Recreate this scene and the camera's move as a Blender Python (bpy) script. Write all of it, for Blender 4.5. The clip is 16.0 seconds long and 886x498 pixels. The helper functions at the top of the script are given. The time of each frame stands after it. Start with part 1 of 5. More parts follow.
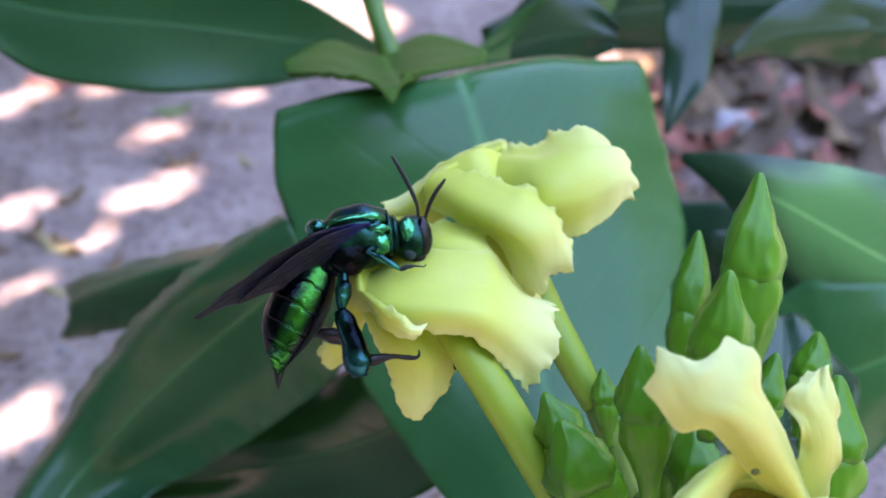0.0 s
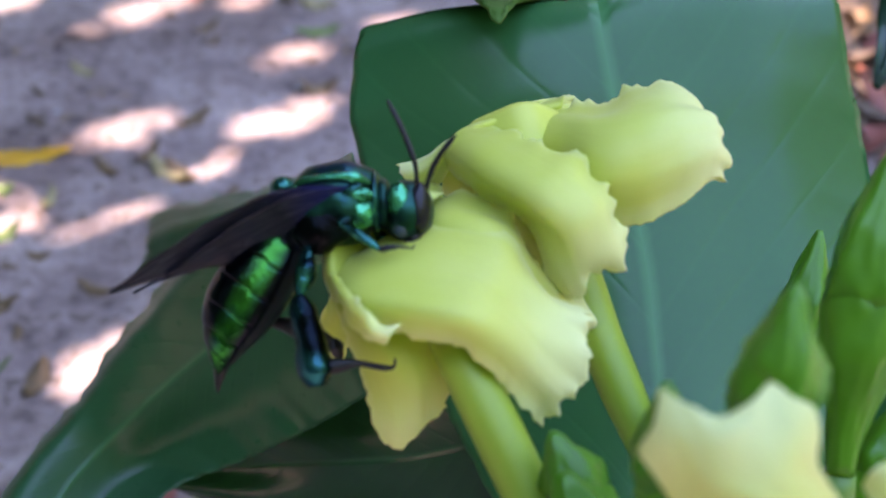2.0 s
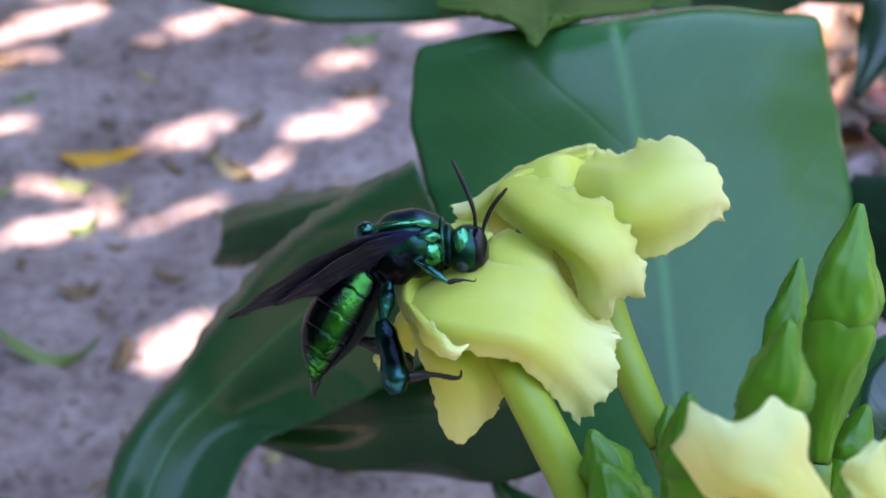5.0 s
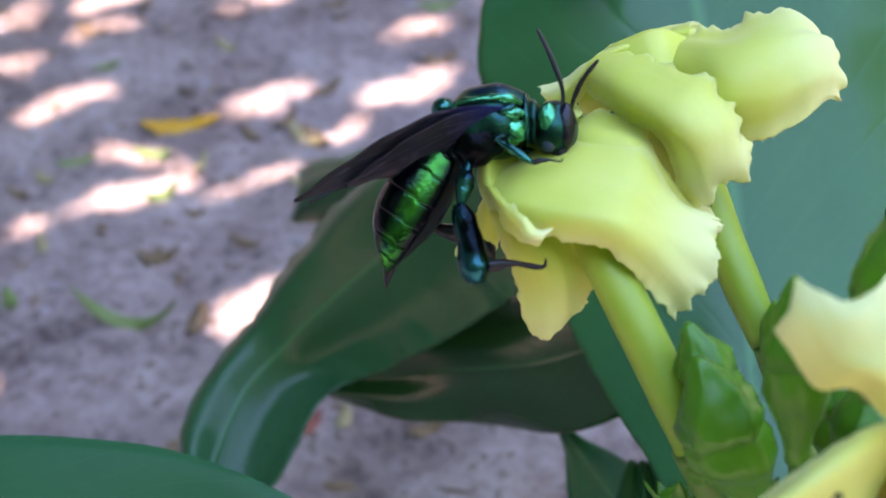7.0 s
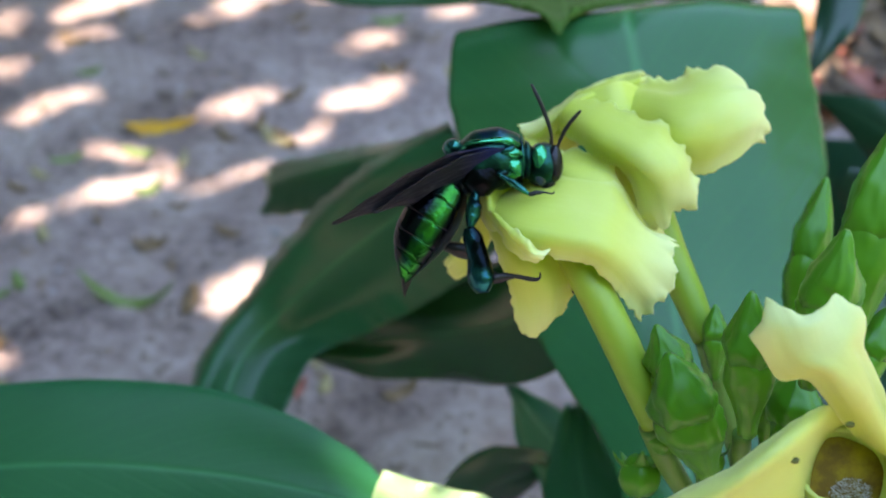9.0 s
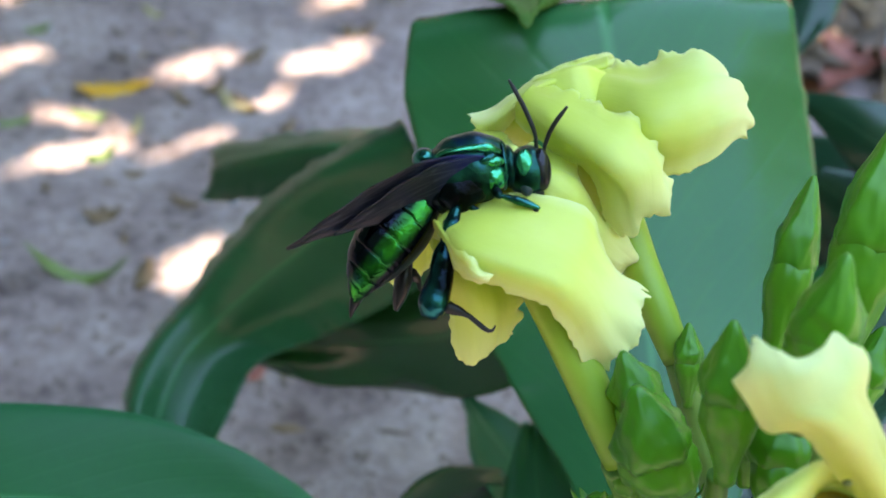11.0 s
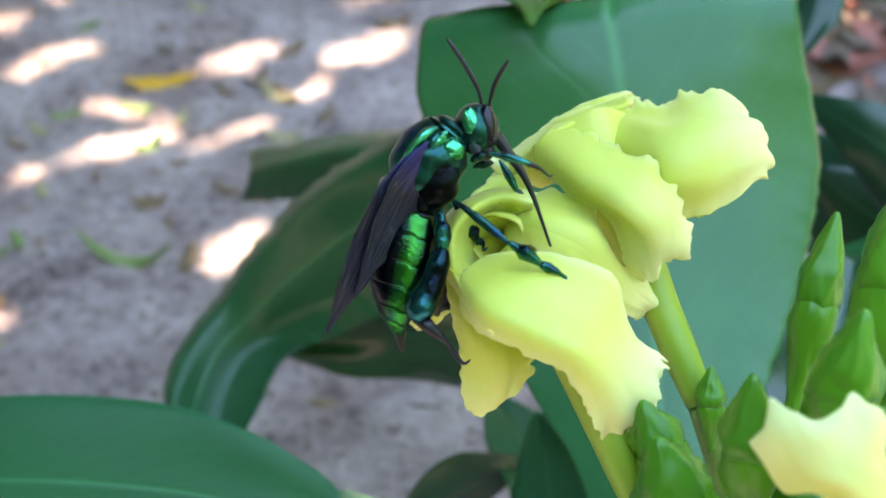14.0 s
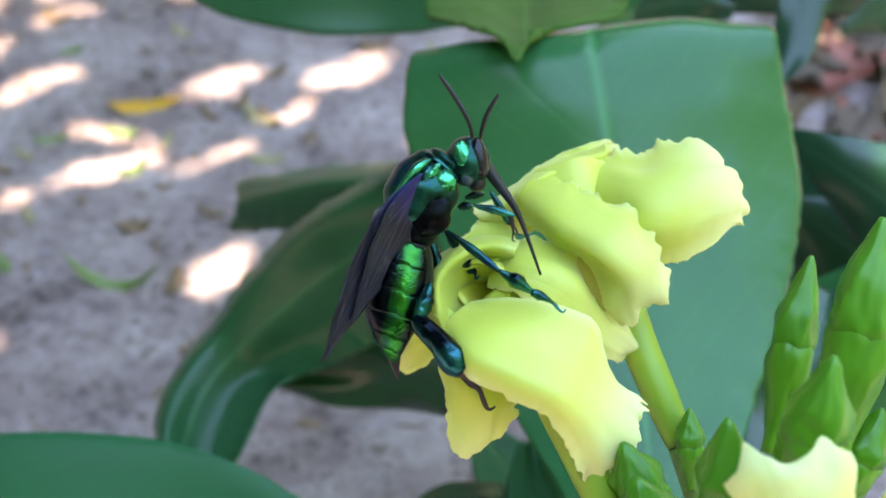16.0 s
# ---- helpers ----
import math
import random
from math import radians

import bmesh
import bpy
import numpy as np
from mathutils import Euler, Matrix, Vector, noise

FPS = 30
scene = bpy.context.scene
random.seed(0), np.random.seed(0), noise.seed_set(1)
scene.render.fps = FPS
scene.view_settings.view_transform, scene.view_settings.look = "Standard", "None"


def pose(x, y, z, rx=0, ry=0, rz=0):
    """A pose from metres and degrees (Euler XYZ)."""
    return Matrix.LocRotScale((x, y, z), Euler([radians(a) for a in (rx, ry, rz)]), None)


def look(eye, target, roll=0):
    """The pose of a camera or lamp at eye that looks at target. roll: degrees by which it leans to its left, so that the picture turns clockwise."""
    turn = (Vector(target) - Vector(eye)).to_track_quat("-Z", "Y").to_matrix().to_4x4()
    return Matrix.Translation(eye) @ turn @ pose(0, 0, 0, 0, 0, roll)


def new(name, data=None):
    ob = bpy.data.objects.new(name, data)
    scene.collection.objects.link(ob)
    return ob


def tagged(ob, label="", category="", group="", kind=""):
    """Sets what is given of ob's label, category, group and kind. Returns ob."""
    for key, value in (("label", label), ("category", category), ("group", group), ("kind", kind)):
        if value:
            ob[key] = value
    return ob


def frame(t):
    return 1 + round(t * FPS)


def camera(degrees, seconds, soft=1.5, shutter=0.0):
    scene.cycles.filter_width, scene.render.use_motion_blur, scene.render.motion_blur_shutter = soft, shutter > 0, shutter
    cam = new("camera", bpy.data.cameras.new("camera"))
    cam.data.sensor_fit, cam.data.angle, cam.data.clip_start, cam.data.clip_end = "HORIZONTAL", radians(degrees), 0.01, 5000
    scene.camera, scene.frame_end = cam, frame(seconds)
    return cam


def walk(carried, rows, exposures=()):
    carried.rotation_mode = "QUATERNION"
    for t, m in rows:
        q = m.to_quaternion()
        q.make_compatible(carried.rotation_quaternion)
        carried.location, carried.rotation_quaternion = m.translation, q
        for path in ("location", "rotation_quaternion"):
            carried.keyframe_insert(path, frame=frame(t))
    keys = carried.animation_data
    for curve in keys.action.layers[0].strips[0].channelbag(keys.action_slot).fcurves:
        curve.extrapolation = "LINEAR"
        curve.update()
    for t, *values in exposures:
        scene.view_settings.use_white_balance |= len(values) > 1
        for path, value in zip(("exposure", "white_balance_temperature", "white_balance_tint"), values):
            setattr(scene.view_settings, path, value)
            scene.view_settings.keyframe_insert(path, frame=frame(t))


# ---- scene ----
cam = camera(36.0, 16.0, soft=1.7)
cam.data.dof.use_dof = True
cam.data.dof.focus_distance = 0.133
cam.data.dof.aperture_fstop = 34.0

PATH = [
    (0, (-0.00689, 0.02534, 0.22039), (0.03101, 0.18148, 0.10129), 5.00),
    (0.5, (-0.00265, 0.02202, 0.22528), (0.02089, 0.17843, 0.10289), 3.02),
    (1, (0.00584, 0.01916, 0.22962), (0.02066, 0.17430, 0.10427), 1.33),
    (1.5, (0.00900, 0.04919, 0.20430), (0.02050, 0.20264, 0.07655), 2.15),
    (2, (0.01027, 0.06239, 0.19522), (0.02053, 0.21635, 0.06798), 3.88),
    (2.5, (0.00767, 0.06185, 0.19298), (0.01665, 0.21673, 0.06676), 3.19),
    (3, (0.00425, 0.06241, 0.19249), (0.01542, 0.21813, 0.06748), 2.53),
    (5.5, (0.00562, 0.03122, 0.21962), (0.01162, 0.18381, 0.09048), 2.64),
    (6, (0.00691, 0.02919, 0.22089), (0.00948, 0.18031, 0.08991), 1.93),
    (6.5, (0.00954, 0.03788, 0.21270), (0.00243, 0.18571, 0.07818), -0.42),
    (7, (0.00996, 0.03672, 0.21438), (0.00327, 0.18695, 0.08253), -0.66),
    (7.5, (0.00088, 0.02164, 0.22409), (0.00231, 0.17700, 0.09816), 0.90),
    (8, (-0.00000, 0.00000, 0.24220), (0.00000, 0.15321, 0.11364), 0.00),
    (8.5, (-0.00145, -0.00251, 0.24168), (0.00071, 0.14974, 0.11201), 1.59),
    (9, (-0.00633, 0.00175, 0.24104), (0.00232, 0.15213, 0.10947), 3.47),
    (9.5, (-0.01227, 0.01040, 0.23931), (0.00612, 0.15588, 0.10331), 7.04),
    (9.7, (-0.00991, 0.01511, 0.23663), (0.00863, 0.16055, 0.10061), 7.74),
    (11.8, (-0.00935, 0.01705, 0.23544), (0.00500, 0.16240, 0.09882), 5.17),
    (12, (-0.00771, 0.01135, 0.23607), (0.00553, 0.15757, 0.10026), 5.16),
    (12.5, (-0.00070, 0.00639, 0.24221), (0.00496, 0.15232, 0.10555), 3.21),
    (13, (-0.00479, 0.01036, 0.23556), (0.00021, 0.15589, 0.09845), 3.63),
    (13.5, (-0.00670, 0.00810, 0.23806), (0.00028, 0.15342, 0.10081), 3.89),
    (14, (-0.00282, 0.00604, 0.24350), (0.00406, 0.15059, 0.10545), 3.14),
    (14.5, (0.00015, 0.00876, 0.24530), (0.00601, 0.15312, 0.10700), 3.40),
    (15, (-0.00101, 0.00184, 0.24756), (0.00593, 0.14786, 0.11107), 2.98),
    (15.5, (-0.00131, 0.00225, 0.24879), (0.00646, 0.14882, 0.11294), 3.61),
    (16, (-0.00369, 0.00377, 0.24861), (0.00607, 0.14956, 0.11204), 3.48),
]
walk(cam, [(t, look(eye, target, roll)) for t, eye, target, roll in PATH],
     exposures=[(0, 4.24, 8000, 35), (0.6, 4.24, 8000, 35), (1.1, 4.21, 8000, 35), (1.5, 3.92, 7950, 34), (2, 3.93, 7950, 34), (3, 4.04, 8000, 34), (5.5, 3.96, 7950, 34), (6.5, 3.89, 7950, 34), (7.5, 4.43, 8420, 29), (8, 4.3, 8900, 24), (9, 4.03, 8500, 16), (9.6, 3.92, 8500, 16), (11.5, 4.36, 8800, 13), (12.5, 4.52, 8800, 13), (14, 4.42, 8950, 15), (16, 4.42, 8900, 17)])

# ---- world, sun, exposure ----
SUN_AZ, SUN_EL = -72.0, 54.0   # degrees east of ahead, degrees above the ground
world = bpy.data.worlds.new("sky")
scene.world = world
world.use_nodes = True
wn = world.node_tree
sky = wn.nodes.new("ShaderNodeTexSky")
sky.sky_type = "NISHITA"
sky.sun_disc = False
sky.dust_density, sky.ozone_density = 0.0, 4.0
sky.sun_elevation = radians(SUN_EL)
sky.sun_rotation = radians(SUN_AZ)
wn.nodes["Background"].inputs[1].default_value = 0.15
wn.links.new(sky.outputs[0], wn.nodes["Background"].inputs[0])
sun_way = Vector((math.sin(radians(SUN_AZ)) * math.cos(radians(SUN_EL)), math.cos(radians(SUN_AZ)) * math.cos(radians(SUN_EL)), math.sin(radians(SUN_EL))))
sun = new("sun", bpy.data.lights.new("sun", "SUN"))
sun.data.energy = 2.0
sun.data.angle = radians(0.53)
sun.data.color = (1.0, 0.98, 0.95)
sun.matrix_world = look(sun_way * 5, (0, 0, 0))

MM = 0.001
# The view frame: x to the right, y up the slope of view, z back along it; millimetres from the base of the flower stalk.
FRAME = Matrix.Translation((0.0471, 0.09601, 0.10016)) @ pose(0, 0, 0, 50)


# ---- materials ----
def shader(name):
    m = bpy.data.materials.new(name)
    m.use_nodes = True
    nt = m.node_tree
    return m, nt, nt.nodes["Principled BSDF"], nt.links


def ramp(nt, fac, stops):
    r = nt.nodes.new("ShaderNodeValToRGB")
    e = r.color_ramp.elements
    while len(e) < len(stops):
        e.new(0.5)
    for k, (p, c) in zip(e, stops):
        k.position, k.color = p, (*c, 1)
    nt.links.new(fac, r.inputs[0])
    return r.outputs[0]


def noise_tex(nt, scale, detail=4, coords="Object", rough=0.55):
    c = nt.nodes.new("ShaderNodeTexCoord")
    n = nt.nodes.new("ShaderNodeTexNoise")
    n.inputs["Scale"].default_value, n.inputs["Detail"].default_value, n.inputs["Roughness"].default_value = scale, detail, rough
    nt.links.new(c.outputs[coords], n.inputs["Vector"])
    return n.outputs["Fac"]


def calc(nt, op, a, b=0.0, c=None):
    m = nt.nodes.new("ShaderNodeMath")
    m.operation = op
    for k, v in enumerate((a, b) if c is None else (a, b, c)):
        if isinstance(v, (int, float)):
            m.inputs[k].default_value = v
        else:
            nt.links.new(v, m.inputs[k])
    return m.outputs[0]


def blend(nt, fac, a, b, kind="MIX"):
    m = nt.nodes.new("ShaderNodeMix")
    m.data_type, m.blend_type = "RGBA", kind
    for k, v in ((0, fac), (6, a), (7, b)):
        if isinstance(v, (int, float)):
            m.inputs[k].default_value = v
        elif isinstance(v, tuple):
            m.inputs[k].default_value = (*v, 1)
        else:
            nt.links.new(v, m.inputs[k])
    return m.outputs[2]


def bump(nt, bsdf, height, strength=0.3, dist=0.0005):
    b = nt.nodes.new("ShaderNodeBump")
    b.inputs["Strength"].default_value, b.inputs["Distance"].default_value = strength, dist
    nt.links.new(height, b.inputs["Height"])
    nt.links.new(b.outputs[0], bsdf.inputs["Normal"])


def translucent(nt, bsdf, color, amount):
    """Light that comes through a thin blade."""
    t = nt.nodes.new("ShaderNodeBsdfTranslucent")
    mix = nt.nodes.new("ShaderNodeMixShader")
    mix.inputs[0].default_value = amount
    if isinstance(color, tuple):
        t.inputs[0].default_value = (*color, 1)
    else:
        nt.links.new(color, t.inputs[0])
    nt.links.new(bsdf.outputs[0], mix.inputs[1])
    nt.links.new(t.outputs[0], mix.inputs[2])
    nt.links.new(mix.outputs[0], nt.nodes["Material Output"].inputs[0])


def leaf_material(name, dark, light, rough=0.38, through_amount=0.12, gloss=0.4):
    m, nt, b, ln = shader(name)
    uv = nt.nodes.new("ShaderNodeUVMap")
    sep = nt.nodes.new("ShaderNodeSeparateXYZ")
    ln.new(uv.outputs[0], sep.inputs[0])
    q = calc(nt, "ABSOLUTE", calc(nt, "SUBTRACT", sep.outputs[0], 0.5))
    mid = calc(nt, "SUBTRACT", 1.0, calc(nt, "SMOOTH_MIN", calc(nt, "MULTIPLY", q, 46.0), 1.0, 0.2))
    # side veins run up and out from the midrib
    phase = calc(nt, "SUBTRACT", calc(nt, "MULTIPLY", sep.outputs[1], 15.0), calc(nt, "MULTIPLY", q, 9.0))
    tri = calc(nt, "PINGPONG", phase, 0.5)
    side = calc(nt, "SUBTRACT", 1.0, calc(nt, "SMOOTH_MIN", calc(nt, "MULTIPLY", tri, 11.0), 1.0, 0.3))
    big = noise_tex(nt, 55, 3)
    fine = noise_tex(nt, 900, 3)
    base = blend(nt, calc(nt, "ADD", calc(nt, "MULTIPLY", big, 0.75), calc(nt, "MULTIPLY", fine, 0.2)), dark, light)
    base = blend(nt, calc(nt, "MULTIPLY", side, 0.035), base, tuple(min(1, c * 2.2) for c in light))
    base = blend(nt, calc(nt, "MULTIPLY", mid, 0.28), base, tuple(min(1, c * 2.6 + 0.02) for c in light))
    ln.new(base, b.inputs["Base Color"])
    ln.new(calc(nt, "ADD", calc(nt, "MULTIPLY", fine, 0.14), rough - 0.07), b.inputs["Roughness"])
    b.inputs["Specular IOR Level"].default_value = gloss
    h = calc(nt, "ADD", calc(nt, "MULTIPLY", mid, -0.8), calc(nt, "MULTIPLY", side, -0.16))
    bump(nt, b, calc(nt, "ADD", h, calc(nt, "MULTIPLY", fine, 0.12)), 0.24, 0.0006)
    translucent(nt, b, tuple(min(1, c * 2.0) for c in light), through_amount)
    return m


def petal_material(name, pale, deep, tip):
    m, nt, b, ln = shader(name)
    uv = nt.nodes.new("ShaderNodeUVMap")
    sep = nt.nodes.new("ShaderNodeSeparateXYZ")
    ln.new(uv.outputs[0], sep.inputs[0])
    mp = nt.nodes.new("ShaderNodeMapping")
    mp.inputs["Scale"].default_value = (26, 2.2, 1)
    ln.new(uv.outputs[0], mp.inputs[0])
    streak = nt.nodes.new("ShaderNodeTexNoise")
    streak.inputs["Scale"].default_value, streak.inputs["Detail"].default_value = 1.0, 3
    ln.new(mp.outputs[0], streak.inputs["Vector"])
    soft_noise = noise_tex(nt, 190, 3)
    # root-to-tip tones, with some of the top-lit contrast put into them
    along = ramp(nt, sep.outputs[1], [(0.0, deep), (0.32, tuple(0.55 * d + 0.45 * p for d, p in zip(deep, pale))), (0.62, pale), (1.0, tip)])
    col = blend(nt, calc(nt, "MULTIPLY", streak.outputs["Fac"], 0.26), along, deep)
    col = blend(nt, calc(nt, "MULTIPLY", soft_noise, 0.30), col, tip)
    # paler crinkled margin, whitened further for the light on petal tops
    rim = calc(nt, "MAXIMUM", calc(nt, "ABSOLUTE", calc(nt, "MULTIPLY_ADD", sep.outputs[0], 2.0, -1.0)), sep.outputs[1])
    margin = nt.nodes.new("ShaderNodeMapRange")
    margin.inputs[1].default_value, margin.inputs[2].default_value, margin.inputs[4].default_value = 0.76, 1.0, 0.5
    ln.new(calc(nt, "ADD", rim, calc(nt, "MULTIPLY", calc(nt, "SUBTRACT", streak.outputs["Fac"], 0.5), 0.25)), margin.inputs[0])
    col = blend(nt, margin.outputs[0], col, tuple(0.7 * t + 0.3 * w for t, w in zip(tip, (0.90, 0.93, 0.62))))
    spots = nt.nodes.new("ShaderNodeTexVoronoi")
    spots.inputs["Scale"].default_value = 150
    c = nt.nodes.new("ShaderNodeTexCoord")
    ln.new(c.outputs["Object"], spots.inputs["Vector"])
    speck = calc(nt, "LESS_THAN", spots.outputs["Distance"], 0.035)
    col = blend(nt, calc(nt, "MULTIPLY", speck, 0.7), col, (0.12, 0.09, 0.03))
    ln.new(col, b.inputs["Base Color"])
    b.inputs["Roughness"].default_value = 0.44
    b.inputs["Specular IOR Level"].default_value = 0.5
    b.inputs["Sheen Weight"].default_value = 0.15
    bump(nt, b, calc(nt, "ADD", calc(nt, "MULTIPLY", streak.outputs["Fac"], 0.35), calc(nt, "MULTIPLY", soft_noise, 0.8)), 0.3, 0.0005)
    translucent(nt, b, col, 0.36)
    return m


def plain_material(name, dark, light, scale=300, rough=0.45, metal=0.0, relief=0.15, coat=0.0):
    m, nt, b, ln = shader(name)
    n1, n2 = noise_tex(nt, scale, 4), noise_tex(nt, scale * 0.18, 2)
    fac = calc(nt, "ADD", calc(nt, "MULTIPLY", n1, 0.5), calc(nt, "MULTIPLY", n2, 0.5))
    ln.new(ramp(nt, fac, [(0.36, dark), (0.66, light)]), b.inputs["Base Color"])
    ln.new(calc(nt, "ADD", calc(nt, "MULTIPLY", n1, 0.2), rough - 0.1), b.inputs["Roughness"])
    b.inputs["Metallic"].default_value = metal
    b.inputs["Coat Weight"].default_value = coat
    b.inputs["Coat Roughness"].default_value = 0.12
    bump(nt, b, n1, relief, 0.0004)
    return m


def chitin(name, stops, scale=240, rough=0.24, band=None):
    """Polished metallic armour whose colour drifts from patch to patch; band: dark beyond these heights (mm) below and above."""
    m, nt, b, ln = shader(name)
    n1 = noise_tex(nt, scale, 2)
    col = ramp(nt, n1, stops)
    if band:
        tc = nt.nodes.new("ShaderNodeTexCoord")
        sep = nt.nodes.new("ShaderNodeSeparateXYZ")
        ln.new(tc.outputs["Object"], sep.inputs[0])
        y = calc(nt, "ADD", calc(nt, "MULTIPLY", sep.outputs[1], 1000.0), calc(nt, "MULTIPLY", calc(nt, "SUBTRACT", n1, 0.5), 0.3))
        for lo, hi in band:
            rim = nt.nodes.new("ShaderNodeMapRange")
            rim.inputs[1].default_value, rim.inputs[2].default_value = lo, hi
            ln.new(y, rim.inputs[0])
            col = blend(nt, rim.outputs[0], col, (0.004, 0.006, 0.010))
    ln.new(col, b.inputs["Base Color"])
    b.inputs["Metallic"].default_value = 0.92
    pits = noise_tex(nt, 2600, 2)
    ln.new(calc(nt, "ADD", calc(nt, "MULTIPLY", n1, 0.12), rough - 0.06), b.inputs["Roughness"])
    bump(nt, b, calc(nt, "ADD", pits, calc(nt, "MULTIPLY", n1, 1.5)), 0.42, 0.00014)
    return m


LEAF = leaf_material("leaf_green", (0.008, 0.100, 0.031), (0.018, 0.148, 0.045), 0.23, 0.12, 0.32)
# this one, LEAF_MID and LEAF_DARK hold the shade on leaves in darker greens
LEAF_SHADE_GLOSS = leaf_material("leaf_glossy_shade", (0.005, 0.048, 0.014), (0.012, 0.085, 0.024), 0.18, 0.05, 0.45)
LEAF_MID = leaf_material("leaf_shaded_green", (0.0045, 0.075, 0.028), (0.012, 0.125, 0.045), 0.36, 0.08, 0.18)
LEAF_GLOSS = leaf_material("leaf_glossy_green", (0.006, 0.064, 0.023), (0.014, 0.108, 0.038), 0.30, 0.08, 0.30)
LEAF_DARK = leaf_material("leaf_deep_shade_green", (0.005, 0.034, 0.016), (0.0125, 0.064, 0.028), 0.22, 0.05, 0.42)
LEAF_PALE = leaf_material("leaf_pale_olive", (0.032, 0.11, 0.020), (0.065, 0.15, 0.030), 0.5, 0.2, 0.08)
# leaf green paled towards how it looks in sunlight
LEAF_BRIGHT = leaf_material("leaf_sunlit_green", (0.10, 0.18, 0.085), (0.17, 0.26, 0.14), 0.34, 0.2)
PETAL = petal_material("yellow_petal", (0.60, 0.70, 0.090), (0.455, 0.585, 0.017), (0.73, 0.785, 0.27))
PETAL_PALE = petal_material("pale_yellow_petal", (0.71, 0.775, 0.14), (0.56, 0.65, 0.030), (0.84, 0.88, 0.42))
CREAM = petal_material("cream_petal", (0.66, 0.72, 0.22), (0.55, 0.63, 0.08), (0.71, 0.76, 0.31))
THROAT = plain_material("ochre_throat", (0.19, 0.10, 0.006), (0.62, 0.43, 0.020), 520, 0.8, relief=0.5)
HAIR = plain_material("pale_hair", (0.66, 0.62, 0.54), (0.84, 0.80, 0.72), 500, 0.8)


def trumpet_material():
    """Green at its foot, yellow towards the mouth, deep yellow inside."""
    m, nt, b, ln = shader("trumpet_wall")
    uv = nt.nodes.new("ShaderNodeUVMap")
    sep = nt.nodes.new("ShaderNodeSeparateXYZ")
    ln.new(uv.outputs[0], sep.inputs[0])
    n = noise_tex(nt, 260, 3)
    v = calc(nt, "ADD", sep.outputs[1], calc(nt, "MULTIPLY", calc(nt, "SUBTRACT", n, 0.5), 0.06))
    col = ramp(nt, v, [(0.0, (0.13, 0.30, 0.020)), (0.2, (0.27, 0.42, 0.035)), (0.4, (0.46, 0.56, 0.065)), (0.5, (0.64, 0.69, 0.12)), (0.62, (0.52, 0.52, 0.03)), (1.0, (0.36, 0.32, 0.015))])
    ln.new(col, b.inputs["Base Color"])
    b.inputs["Roughness"].default_value = 0.45
    bump(nt, b, n, 0.2, 0.0004)
    translucent(nt, b, col, 0.15)
    return m


TRUMPET = trumpet_material()
BUD = plain_material("bud_green", (0.028, 0.155, 0.0068), (0.070, 0.275, 0.0165), 60, 0.34, relief=0.25)
BUD_TIP = plain_material("bud_sepal", (0.020, 0.138, 0.0060), (0.052, 0.235, 0.0138), 70, 0.32, relief=0.25)
for green in (BUD, BUD_TIP):
    green.node_tree.nodes["Principled BSDF"].inputs["Specular IOR Level"].default_value = 0.3
STALK = plain_material("stalk_green", (0.051, 0.1615, 0.02125), (0.1105, 0.255, 0.0425), 90, 0.5)
GREEN = chitin("metal_green", [(0.36, (0.002, 0.07, 0.045)), (0.54, (0.009, 0.34, 0.16)), (0.72, (0.006, 0.20, 0.19))], scale=260, rough=0.17)
TEAL = chitin("metal_teal", [(0.36, (0.0017, 0.016, 0.024)), (0.54, (0.005, 0.17, 0.13)), (0.72, (0.0068, 0.10, 0.20))], scale=220, rough=0.18)
NIGHT_TEAL = chitin("metal_dark_teal", [(0.38, (0.0018, 0.0060, 0.0080)), (0.53, (0.0032, 0.068, 0.052)), (0.72, (0.0040, 0.030, 0.090))], scale=300, rough=0.3)
HIND_SHIN = chitin("metal_blue_black", [(0.42, (0.001, 0.004, 0.007)), (0.57, (0.003, 0.085, 0.095)), (0.74, (0.003, 0.035, 0.10))], scale=170, rough=0.2)
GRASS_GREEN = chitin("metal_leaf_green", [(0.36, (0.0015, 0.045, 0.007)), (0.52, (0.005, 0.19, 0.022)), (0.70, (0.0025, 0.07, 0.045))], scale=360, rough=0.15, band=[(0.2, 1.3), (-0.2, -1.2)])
BLACK = plain_material("black_chitin", (0.005, 0.0052, 0.007), (0.012, 0.012, 0.015), 700, 0.32)
BLACK.node_tree.nodes["Principled BSDF"].inputs["Specular IOR Level"].default_value = 0.3
BODY_BLACK = chitin("blue_black_body", [(0.40, (0.0025, 0.003, 0.004)), (0.58, (0.004, 0.012, 0.016)), (0.74, (0.004, 0.010, 0.028))], scale=260, rough=0.3)
EYE = plain_material("compound_eye", (0.003, 0.003, 0.006), (0.009, 0.007, 0.014), 900, 0.24)
EYE.node_tree.nodes["Principled BSDF"].inputs["Specular IOR Level"].default_value = 0.3
PALE_FACE = plain_material("pale_cheek", (0.006, 0.018, 0.028), (0.020, 0.040, 0.055), 900, 0.4)


